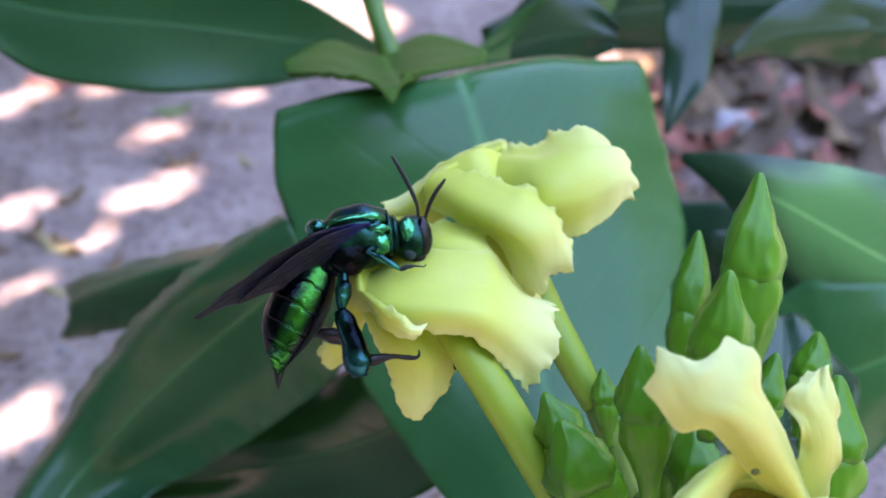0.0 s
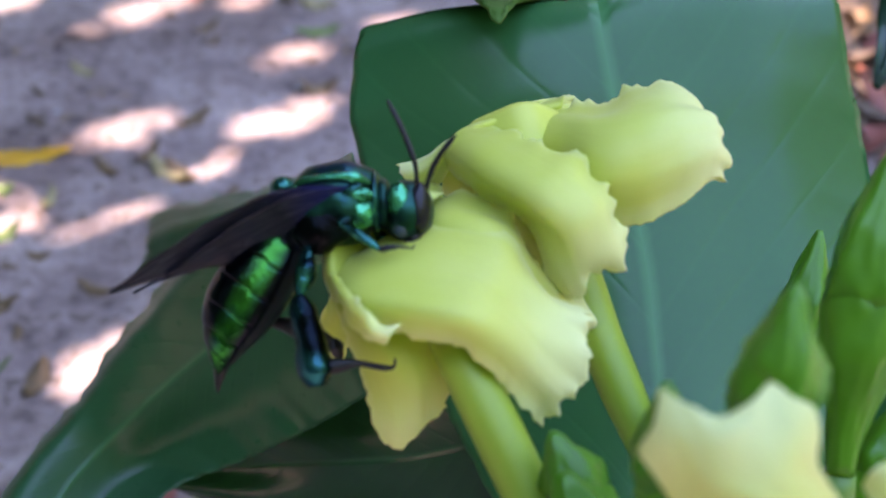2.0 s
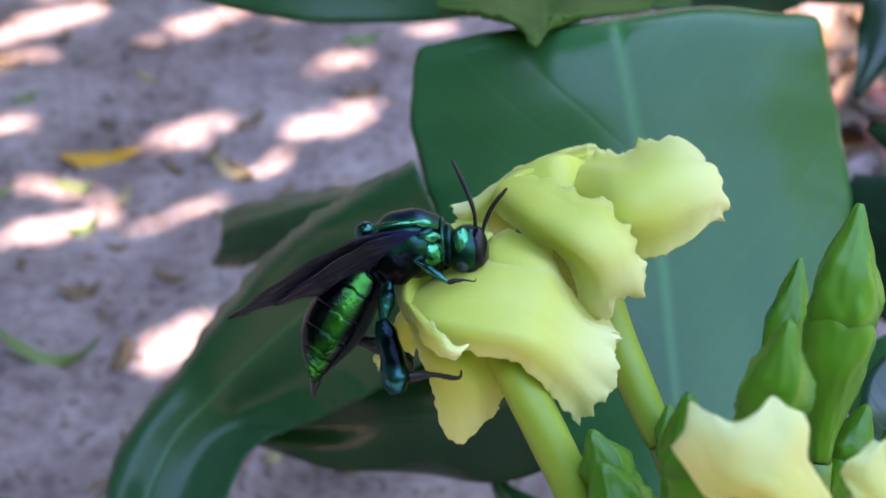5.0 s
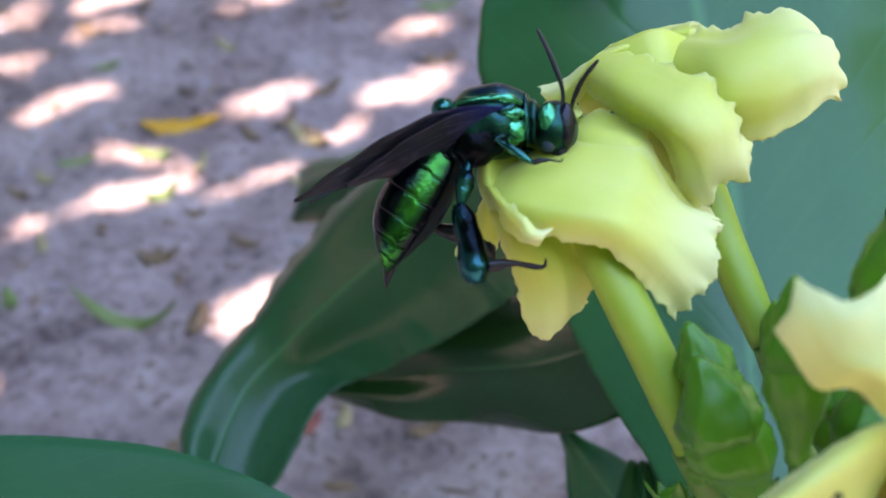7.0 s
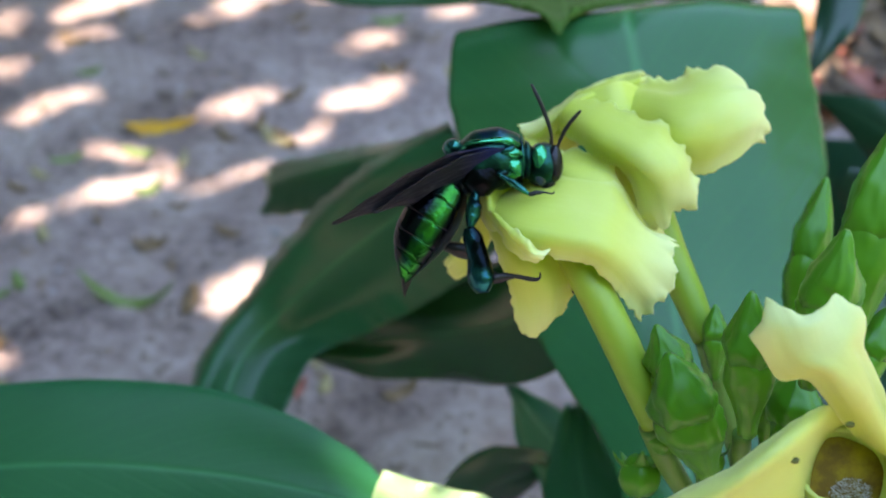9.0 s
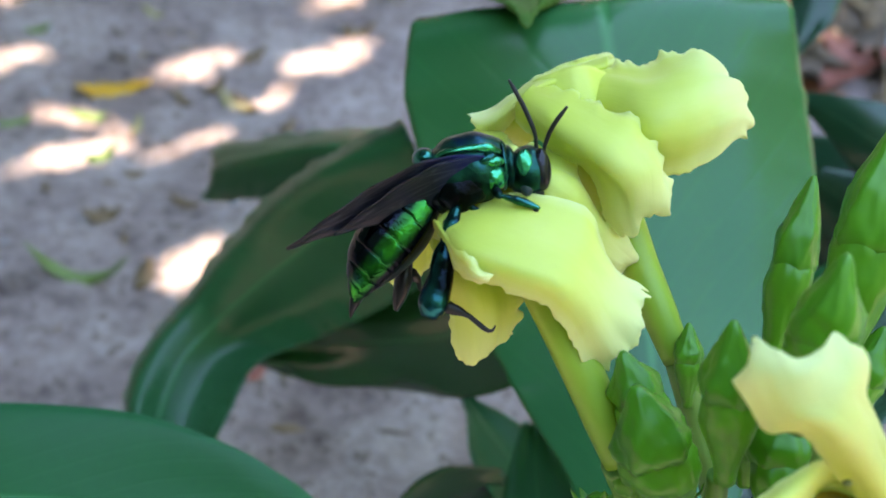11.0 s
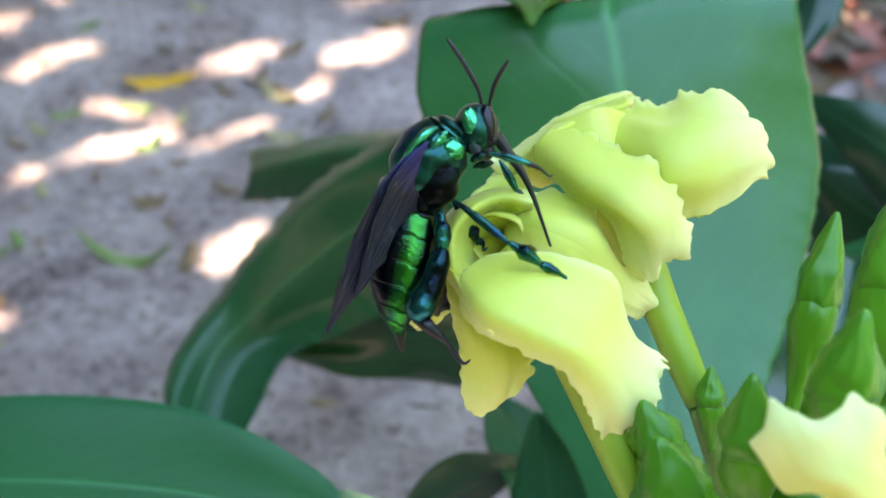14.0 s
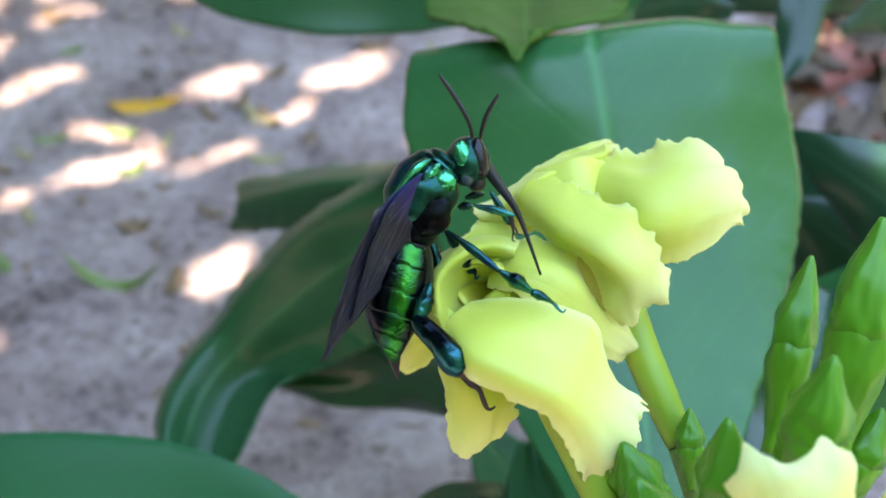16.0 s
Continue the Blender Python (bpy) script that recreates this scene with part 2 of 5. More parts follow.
def wing_material():
    m, nt, b, ln = shader("smoky_wing")
    uv = nt.nodes.new("ShaderNodeUVMap")
    mp = nt.nodes.new("ShaderNodeMapping")
    mp.inputs["Scale"].default_value = (3.0, 1.1, 1)
    ln.new(uv.outputs[0], mp.inputs[0])
    v = nt.nodes.new("ShaderNodeTexVoronoi")
    v.feature = "DISTANCE_TO_EDGE"
    v.inputs["Scale"].default_value = 2.6
    ln.new(mp.outputs[0], v.inputs["Vector"])
    vein = calc(nt, "LESS_THAN", v.outputs["Distance"], 0.035)
    n = noise_tex(nt, 300, 3)
    base = ramp(nt, n, [(0.35, (0.005, 0.0052, 0.010)), (0.6, (0.011, 0.012, 0.019)), (0.75, (0.008, 0.010, 0.028))])
    sep = nt.nodes.new("ShaderNodeSeparateXYZ")
    ln.new(uv.outputs[0], sep.inputs[0])
    # blue sheen near the wing's root, put into the base colour
    root = ramp(nt, sep.outputs[1], [(0.12, (0.5, 0.5, 0.5)), (0.34, (0.0, 0.0, 0.0))])
    ln.new(blend(nt, root, blend(nt, vein, base, (0.034, 0.037, 0.048)), (0.008, 0.014, 0.13)), b.inputs["Base Color"])
    b.inputs["Roughness"].default_value = 0.34
    b.inputs["Specular IOR Level"].default_value = 0.2
    b.inputs["Alpha"].default_value = 0.93
    bump(nt, b, calc(nt, "ADD", vein, n), 0.4, 0.0002)
    return m


WING = wing_material()


def soil_material():
    m, nt, b, ln = shader("dry_sandy_soil")
    n0, n1, n2, n3 = noise_tex(nt, 6, 5), noise_tex(nt, 38, 5), noise_tex(nt, 210, 4), noise_tex(nt, 1200, 2)
    fac = calc(nt, "ADD", calc(nt, "MULTIPLY", n1, 0.45), calc(nt, "MULTIPLY", n2, 0.4))
    fac = calc(nt, "ADD", fac, calc(nt, "MULTIPLY", n0, 0.15))
    col = ramp(nt, fac, [(0.37, (0.0883, 0.0582, 0.0515)), (0.45, (0.2338, 0.1649, 0.1537)), (0.53, (0.3376, 0.2503, 0.2330)), (0.64, (0.4882, 0.3832, 0.3570))])
    stain = nt.nodes.new("ShaderNodeMapRange")
    stain.inputs[1].default_value, stain.inputs[2].default_value, stain.inputs[4].default_value = 0.50, 0.66, 0.55
    ln.new(noise_tex(nt, 17, 6, rough=0.7), stain.inputs[0])
    col = blend(nt, stain.outputs[0], col, (0.1562, 0.0963, 0.0783))
    col = blend(nt, calc(nt, "MULTIPLY", calc(nt, "GREATER_THAN", n2, 0.61), 0.7), col, (0.0994, 0.0593, 0.0455))
    ln.new(col, b.inputs["Base Color"])
    b.inputs["Roughness"].default_value = 0.9
    bump(nt, b, calc(nt, "ADD", n2, calc(nt, "MULTIPLY", n3, 0.5)), 0.7, 0.002)
    return m


SOIL = soil_material()
SURROUND_GREEN = plain_material("surround_green", (0.03, 0.06, 0.022), (0.10, 0.16, 0.06), 9, 0.8, relief=0.8)
YELLOW_LEAF = plain_material("fallen_yellow", (0.52, 0.22, 0.010), (0.72, 0.38, 0.020), 90, 0.6)
BROWN_LEAF = plain_material("fallen_brown", (0.12, 0.0675, 0.03375), (0.255, 0.1575, 0.0825), 90, 0.7)
TAN_LEAF = plain_material("fallen_tan", (0.27, 0.21, 0.0975), (0.4125, 0.3375, 0.18), 90, 0.7)
GREEN_LEAF = plain_material("fallen_green", (0.09, 0.15, 0.0375), (0.21, 0.27, 0.075), 90, 0.6)
RED_LEAF = plain_material("fallen_red", (0.225, 0.0525, 0.0375), (0.375, 0.12, 0.0825), 90, 0.6)
TWIG = plain_material("twig_bark", (0.07, 0.045, 0.03), (0.17, 0.11, 0.075), 300, 0.8)
STONE = plain_material("pale_stone", (0.225, 0.21, 0.225), (0.4125, 0.3975, 0.42), 60, 0.7, relief=0.5)


# ---- builders ----
def at(u, v, z):
    """A place in the view frame, in mm: u and v on the plan of the view (right and down), z along its axis."""
    k = (164.85 - z) / 2413.0
    return Vector(((u - 784) * k - 47.1, (441 - v) * k + 47.1, z))


def mesh_of(name, verts, faces, material, uvs=None, smooth=True):
    me = bpy.data.meshes.new(name)
    me.from_pydata([tuple(Vector(v) * MM) for v in verts], [], faces)
    if uvs is not None:
        layer = me.uv_layers.new(name="UVMap")
        idx = np.empty(len(me.loops), dtype=np.int32)
        me.loops.foreach_get("vertex_index", idx)
        layer.data.foreach_set("uv", np.asarray(uvs, dtype=np.float32)[idx].ravel())
    me.materials.append(material)
    me.polygons.foreach_set("use_smooth", [smooth] * len(me.polygons))
    me.update()
    return me


def put(name, me, parent=None, label=""):
    ob = new(name, me)
    if parent is not None:
        ob.parent = parent
    return tagged(ob, label)


def spline(pts, n):
    """n places along a smooth curve through pts (lists of equal-length tuples), even in index."""
    p = np.array([tuple(x) for x in pts], float)
    if len(p) == 2:
        return np.linspace(p[0], p[1], n)
    ext = np.vstack([2 * p[0] - p[1], p, 2 * p[-1] - p[-2]])
    d = np.r_[0, np.cumsum(np.linalg.norm(np.diff(p[:, :3], axis=0), axis=1))]
    out = []
    for s in np.linspace(0, d[-1], n):
        i = min(np.searchsorted(d, s, side="right") - 1, len(p) - 2)
        u = (s - d[i]) / max(d[i + 1] - d[i], 1e-9)
        a, b, c, e = ext[i:i + 4]
        out.append(0.5 * (2 * b + (c - a) * u + (2 * a - 5 * b + 4 * c - e) * u * u + (3 * b - a - 3 * c + e) * u**3))
    return np.array(out)


def blade(name, pts, widths, across, material, cup=0.0, ruffle=0.0, waves=5.0, seed=0, thick=0.25, nu=34, nv=17, lean=0.0, frill=0.0):
    """A thin curved blade (leaf or petal) along pts, widths: half-widths along it, across: one or more side directions.
    cup bends its edges towards its face, ruffle waves them, frill makes the far edge uneven, lean shifts the midline."""
    c = spline(pts, nu)
    w = spline([(x, 0.0, 0.0) for x in widths], nu)[:, 0] if len(widths) > 2 else np.interp(np.linspace(0, 1, nu), np.linspace(0, 1, len(widths)), widths)
    w = np.interp(np.linspace(0, 1, nu), np.linspace(0, 1, len(widths)), widths)
    k = np.array([1, 2, 3, 2, 1]) / 9.0
    w = np.convolve(np.pad(w, 2, mode="edge"), k, mode="valid")
    w[0], w[-1] = widths[0], widths[-1]
    ac = np.array([tuple(a) for a in (across if isinstance(across, list) else [across, across])], float)
    ac = np.stack([np.interp(np.linspace(0, 1, nu), np.linspace(0, 1, len(ac)), ac[:, j]) for j in range(3)], 1)
    t = np.gradient(c, axis=0)
    t /= np.linalg.norm(t, axis=1)[:, None]
    ac -= (ac * t).sum(1)[:, None] * t
    ac /= np.linalg.norm(ac, axis=1)[:, None]
    n = np.cross(ac, t)
    q = np.linspace(-1, 1, nv)
    top, uvs = [], []
    for i in range(nu):
        s = i / (nu - 1)
        for j, x in enumerate(q):
            edge = abs(x) ** 2.5
            z = cup * w[i] * x * x
            z += ruffle * edge * math.sin(waves * 6.283 * s + 2.1 * seed + (1.3 if x > 0 else 0)) * min(1, 3 * s)
            z += ruffle * 0.6 * s**4 * math.sin(7.0 * x + seed)
            jag = frill * s**6 * (noise.noise(Vector((x * 3.1 + seed * 7.7, seed * 1.7, 0.3))) + 0.5 * math.sin(x * 11 + seed))
            jag2 = 1 + (frill * 0.06 * edge * noise.noise(Vector((s * 9 + seed * 3.3, x, 5.1))) if frill else 0)
            top.append(c[i] + ac[i] * (w[i] * (x + lean) * jag2) + n[i] * z + t[i] * jag)
            uvs.append((0.5 + 0.5 * x, s))
    top = np.array(top)
    nn = np.repeat(n, nv, axis=0)
    taper = np.array([thick * (0.35 if (abs(x) > 0.99 or i == nu - 1) else 1.0) for i in range(nu) for x in q])[:, None]
    verts = np.vstack([top + nn * taper * 0.5, top - nn * taper * 0.5])
    m, faces = nu * nv, []
    for i in range(nu - 1):
        for j in range(nv - 1):
            a = i * nv + j
            faces.append((a, a + 1, a + nv + 1, a + nv))
            faces.append((m + a, m + a + nv, m + a + nv + 1, m + a + 1))
    ring = [j for j in range(nv)] + [i * nv + nv - 1 for i in range(1, nu)] + [(nu - 1) * nv + j for j in range(nv - 2, -1, -1)] + [i * nv for i in range(nu - 2, 0, -1)]
    for a, b in zip(ring, ring[1:] + ring[:1]):
        faces.append((b, a, m + a, m + b))
    return mesh_of(name, verts, faces, material, uvs + uvs)


def patch(name, left, right, material, bulge=1.0, ruffle=0.3, waves=3.0, seed=0, end=None, frill=0.3, roll=0.0, tuck=(0.0, 0.0), thick=0.28, nu=52, nv=45, up=(0, 0, 1)):
    """A petal stretched between two side curves, swollen by bulge along up; end: (share across, mm) by which its far edge reaches out;
    roll bends its rim down, tuck its first and second side."""
    a, c = spline(left, nu), spline(right, nu)
    up = np.array(up, float)
    top, uvs = [], []
    mid = (a + c) / 2
    t = np.gradient(mid, axis=0)
    t /= np.linalg.norm(t, axis=1)[:, None]

    def scallop(k):
        k += 0.35 * noise.noise(Vector((k * 1.7, seed * 2.3, 4.0)))
        return (abs(math.sin(math.pi * k)) - 0.6) * (0.6 + 0.8 * noise.noise(Vector((k * 0.9, seed * 1.9, 8.0))))

    for i in range(nu):
        s = i / (nu - 1)
        for j in range(nv):
            x = j / (nv - 1)
            e = abs(2 * x - 1)
            second = x > 0.5
            p = a[i] * (1 - x) + c[i] * x
            z = bulge * (1 - e * e) * (0.35 + 0.65 * math.sin(math.pi * min(1, 0.15 + s * 0.8)))
            z += ruffle * (e**3 * min(1, 2.5 * s) * math.sin(waves * 6.283 * s + seed * 2.1 + (1.7 if second else 0)) + 0.6 * s**3 * math.sin(9.5 * x + seed * 1.3))
            z += ruffle * 0.7 * max(e**5, s**6) * noise.noise(Vector((x * 9 + seed, s * 9, 2.7)))
            z += 0.55 * ruffle * noise.noise(Vector((x * 2.6 + seed, s * 3.2, 1.1))) + 0.07 * ruffle * noise.noise(Vector((x * 9 + seed, s * 4, 3.1)))
            z += 0.4 * min(1, frill) * max(e**9, s**10) * math.sin(16 * (s if e**9 > s**10 else x) + 3 * noise.noise(Vector((x * 4, s * 4, seed))) + seed)
            z -= roll * (e**4 + s**6) + tuck[second] * e**3
            reach = 0.0
            if end:
                reach = float(np.interp(x, [k[0] for k in end], [k[1] for k in end])) * s**2.5
            reach += frill * s**7 * (0.8 * noise.noise(Vector((x * 3.1 + seed * 7.7, seed * 1.7, 0.3))) + 0.85 * scallop(4.8 * x + seed) + 0.1 * scallop(11 * x + seed) - 0.45 * e**6)
            side = (c[i] - a[i]) / max(np.linalg.norm(c[i] - a[i]), 1e-6)
            out = frill * e**5 * min(1, 2 * s) * (0.45 * noise.noise(Vector((s * 5 + seed * 3.3, 2.0 * second, 5.1))) + 0.65 * scallop(5.5 * s + seed + 0.5 * second) + 0.1 * scallop(12 * s + seed)) * (1 if second else -1)
            top.append(p + up * z + t[i] * reach + side * out)
            uvs.append((x, s))
    top = np.array(top).reshape(nu, nv, 3)
    n = np.cross(np.gradient(top, axis=1), np.gradient(top, axis=0))
    n /= np.linalg.norm(n, axis=2)[:, :, None] + 1e-9
    top, n = top.reshape(-1, 3), n.reshape(-1, 3)
    verts = np.vstack([top + n * thick * 0.5, top - n * thick * 0.5])
    m, faces = nu * nv, []
    for i in range(nu - 1):
        for j in range(nv - 1):
            q = i * nv + j
            faces += [(q, q + nv, q + nv + 1, q + 1), (m + q, m + q + 1, m + q + nv + 1, m + q + nv)]
    ring = [j for j in range(nv)] + [i * nv + nv - 1 for i in range(1, nu)] + [(nu - 1) * nv + j for j in range(nv - 2, -1, -1)] + [i * nv for i in range(nu - 2, 0, -1)]
    faces += [(p, q, m + q, m + p) for p, q in zip(ring, ring[1:] + ring[:1])]
    return mesh_of(name, verts, faces, material, uvs + uvs)


def crimp(length, size, seed):
    """Uneven teeth along an edge of that length in mm: its reach, slow waves and fine pleats at 300 places."""
    q = np.linspace(0, length, 300)
    reach = np.array([1.3 * noise.noise(Vector((k / 2.4, seed * 3.7, 0.5))) + 1.1 * (0.3 - abs(noise.noise(Vector((k / 1.25, seed * 5.3, 2.5)))) * 1.7) + 0.3 * noise.noise(Vector((k / 0.42, seed * 4.1, 3.5))) for k in q])
    wave = np.array([1.3 * noise.noise(Vector((k / 2.8, seed * 2.3, 7.5))) for k in q])
    pleat = np.array([1.1 * noise.noise(Vector((k / 0.95, seed * 1.9, 9.5))) for k in q])
    return q, reach * size, wave, pleat


def sheet(name, rows, material, teeth=0.0, ripple=0.0, margin=2.0, edges=(1, 1, 1), seed=0, thick=0.28, nu=110, nv=72, crease=0.0, rim=0.4):
    """A thin curved blade through rows of places, root row first, each row from its first side to its second.
    teeth and ripple (mm) crimp its margin on the first side, the second side and the far end by the shares in edges; crease: soft folds along it."""
    across = [spline([tuple(p) for p in r], nv) for r in rows]
    top = np.stack([spline([a[j] for a in across], nu) for j in range(nv)], 1)

    def frame_of(g):
        t, c = np.gradient(g, axis=0), np.gradient(g, axis=1)
        n = np.cross(c, t)
        return [v / (np.linalg.norm(v, axis=2)[:, :, None] + 1e-9) for v in (t, c, n)]

    t, c, n = frame_of(top)
    n *= 1 if n[:, :, 2].mean() > 0 else -1
    step_c = np.linalg.norm(np.diff(top, axis=1), axis=2)
    step_t = np.linalg.norm(np.diff(top, axis=0), axis=2)
    da = np.hstack([np.zeros((nu, 1)), np.cumsum(step_c, 1)])
    db = da[:, -1:] - da
    along = np.vstack([np.zeros((1, nv)), np.cumsum(step_t, 0)])
    de = along[-1:] - along
    move = np.zeros_like(top)
    start = np.clip(along / 4.0, 0, 1)[:, :, None]
    for k, (d, q, way, share) in enumerate(((da, along[:, :1] + 0 * da, -c, edges[0]), (db, along[:, -1:] + 0 * da, c, edges[1]), (de, 0 * da + da[-1:], t, edges[2]))):
        if share and (teeth or ripple):
            at_q, reach, wave, pleat = crimp(float(q.max()) + 1, teeth, seed + 0.37 * k)
            lift = np.interp(q, at_q, wave) * np.exp(-d / (1.2 * margin)) + np.interp(q, at_q, pleat) * np.exp(-d / (0.4 * margin))
            move += start * share * (way * (np.interp(q, at_q, reach) * np.exp(-d / (0.5 * margin)))[:, :, None] + n * (lift * ripple)[:, :, None])
    if crease:
        x, y = np.meshgrid(np.linspace(0, 1, nv), np.linspace(0, 1, nu))
        soft = np.array([noise.noise(Vector((a * 2.4 + seed, b * 2.2, seed * 1.3))) + 0.3 * noise.noise(Vector((a * 5.5 + seed, b * 4.5, 4.4))) for a, b in zip(x.ravel(), y.ravel())]).reshape(nu, nv)
        move += n * (crease * soft * np.clip(2.5 * y, 0, 1) * (0.7 + 0.9 * y))[:, :, None]
    top = top + move
    n2 = frame_of(top)[2]
    n2 *= 1 if (n2 * n).sum() > 0 else -1
    w = np.ones((nu, nv))
    w[:, 0] = w[:, -1] = w[-1] = rim
    half = n2 * (thick * 0.5 * w)[:, :, None]
    verts = np.vstack([(top + half).reshape(-1, 3), (top - half).reshape(-1, 3)])
    m = nu * nv
    g = np.arange(m).reshape(nu, nv)
    a, b, d, e = g[:-1, :-1].ravel(), g[:-1, 1:].ravel(), g[1:, 1:].ravel(), g[1:, :-1].ravel()
    quads = np.vstack([np.stack([a, b, d, e], 1), np.stack([a, e, d, b], 1) + m])
    ring = np.concatenate([g[0], g[1:, -1], g[-1, -2::-1], g[-2:0:-1, 0]])
    nxt = np.roll(ring, -1)
    quads = np.vstack([quads, np.stack([nxt, ring, ring + m, nxt + m], 1)])
    uv = np.stack(np.meshgrid(np.linspace(0, 1, nv), np.linspace(0, 1, nu)), 2).reshape(-1, 2)
    return mesh_of(name, verts, quads.tolist(), material, np.vstack([uv, uv]))


def tube(name, pts, radii, material, n=28, seg=14, flat=1.0, lump=0.0, seed=0, side=(0.13, 0.31, 1)):
    """A tapered, closed round stalk along pts."""
    c = spline(pts, n)
    r = np.interp(np.linspace(0, 1, n), np.linspace(0, 1, len(radii)), radii)
    for _ in range(2):
        r[1:-1] = (r[:-2] + 2 * r[1:-1] + r[2:]) / 4
    t = np.gradient(c, axis=0)
    t /= np.linalg.norm(t, axis=1)[:, None]
    verts, uvs, faces = [], [], []
    ref = np.array(side, float)
    for i in range(n):
        a = ref - (ref @ t[i]) * t[i]
        a /= np.linalg.norm(a)
        b = np.cross(t[i], a)
        for j in range(seg):
            f = 2 * math.pi * j / seg
            k = r[i] * (1 + lump * noise.noise(Vector((math.cos(f) * 1.5 + seed, math.sin(f) * 1.5, i * 6.0 / n))))
            verts.append(c[i] + a * math.cos(f) * k + b * math.sin(f) * k * flat)
            uvs.append((j / seg, i / (n - 1)))
    for i in range(n - 1):
        for j in range(seg):
            a, b = i * seg + j, i * seg + (j + 1) % seg
            faces.append((a, b, b + seg, a + seg))
    faces += [tuple(range(seg))[::-1], tuple((n - 1) * seg + j for j in range(seg))]
    return mesh_of(name, verts, faces, material, uvs)


def ball(name, centre, radii, material, turn=(0, 0, 0), n=20, seg=28, shape=None):
    """A rounded lump; shape(x, y, z) of the unit ball gives a factor or None."""
    e = Euler([radians(a) for a in turn]).to_matrix()
    verts, faces, uvs = [], [], []
    for i in range(n + 1):
        th = math.pi * i / n
        for j in range(seg):
            f = 2 * math.pi * j / seg
            p = Vector((-math.cos(th), math.sin(th) * math.cos(f), math.sin(th) * math.sin(f)))
            k = shape(*p) if shape else 1.0
            verts.append(Vector(centre) + e @ Vector((p.x * radii[0] * k, p.y * radii[1] * k, p.z * radii[2] * k)))
            uvs.append((j / seg, i / n))
    for i in range(n):
        for j in range(seg):
            a, b = i * seg + j, i * seg + (j + 1) % seg
            faces.append((a, b, b + seg, a + seg))
    return mesh_of(name, verts, faces, material, uvs)


# ---- ground ----
def soil_height(x, y):
    near = math.exp(-((x / 0.8) ** 2 + ((y - 0.4) / 0.9) ** 2))
    return near * (0.004 * noise.noise(Vector((x * 9, y * 9, 0))) + 0.0022 * noise.noise(Vector((x * 31, y * 31, 3))) + 0.0009 * noise.noise(Vector((x * 110, y * 110, 7))))


def build_ground():
    def steps(mid, fine, reach):
        a = list(np.arange(-fine, fine + 1e-6, 0.008))
        d, step = fine, 0.012
        out = []
        while d < reach:
            d += step
            step *= 1.28
            out.append(d)
        return [mid + k for k in ([-k for k in reversed(out)] + a + out)]
    xs, ys = steps(0.03, 0.5, 300), steps(0.42, 0.5, 300)
    verts = [(x / MM, y / MM, soil_height(x, y) / MM) for y in ys for x in xs]
    w = len(xs)
    faces = [(j * w + i, j * w + i + 1, (j + 1) * w + i + 1, (j + 1) * w + i) for j in range(len(ys) - 1) for i in range(w - 1)]
    tagged(put("ground", mesh_of("ground", verts, faces, SOIL)), "dry grey-mauve sandy soil dappled with sun", "ground", kind="structure")


build_ground()


def floor_at(u, v):
    """The place on the soil below a place of the plan, in metres."""
    eye = Vector((0, 0, 0.2422))
    way = pose(0, 0, 0, 50).to_3x3() @ Vector(((u - 784) / 2413.0, (441 - v) / 2413.0, -1))
    p = eye - way * (eye.z / way.z)
    p.z = soil_height(p.x, p.y)
    return p


# ---- unseen leaves added overhead to shade the place; sun falls through their gaps ----
GAPS = [(703, 218, 84, 24.1, 18), (477, 242, 79, 12.5, 24), (247, 326, 58, 13.5, 15), (320, 335, 29, 7.7, 22), (270, 395, 102, 15.4, 19), (605, 292, 48, 11, 25), (474, 364, 93, 8.7, 20), (462, 571, 74, 20.4, 28), (132, 263, 71, 10.5, 18), (94, 461, 42, 13.5, 31), (708, 131, 66, 12.5, 18),
        (207, 146, 50, 8.6, 16), (45, 698, 70, 16, 22), (850, 74, 50, 10, 10), (473, 81, 89, 13.1, 22), (261, 73, 94, 13.1, 18), (62, 136, 77, 9.0, 25), (300, 20, 95, 12, 15), (70, 58, 70, 10, 18), (60, 205, 65, 8, 14), (215, 104, 80, 8, 18), (661, 45, 52, 9.1, 18), (203, 240, 43, 8.0, 22), (1480, 60, 80, 60, 0), (1540, 165, 50, 40, 20), (700, -80, 120, 70, 5), (1050, -40, 90, 44, 5), (820, -30, 60, 30, 10), (940, -110, 120, 60, 0)]


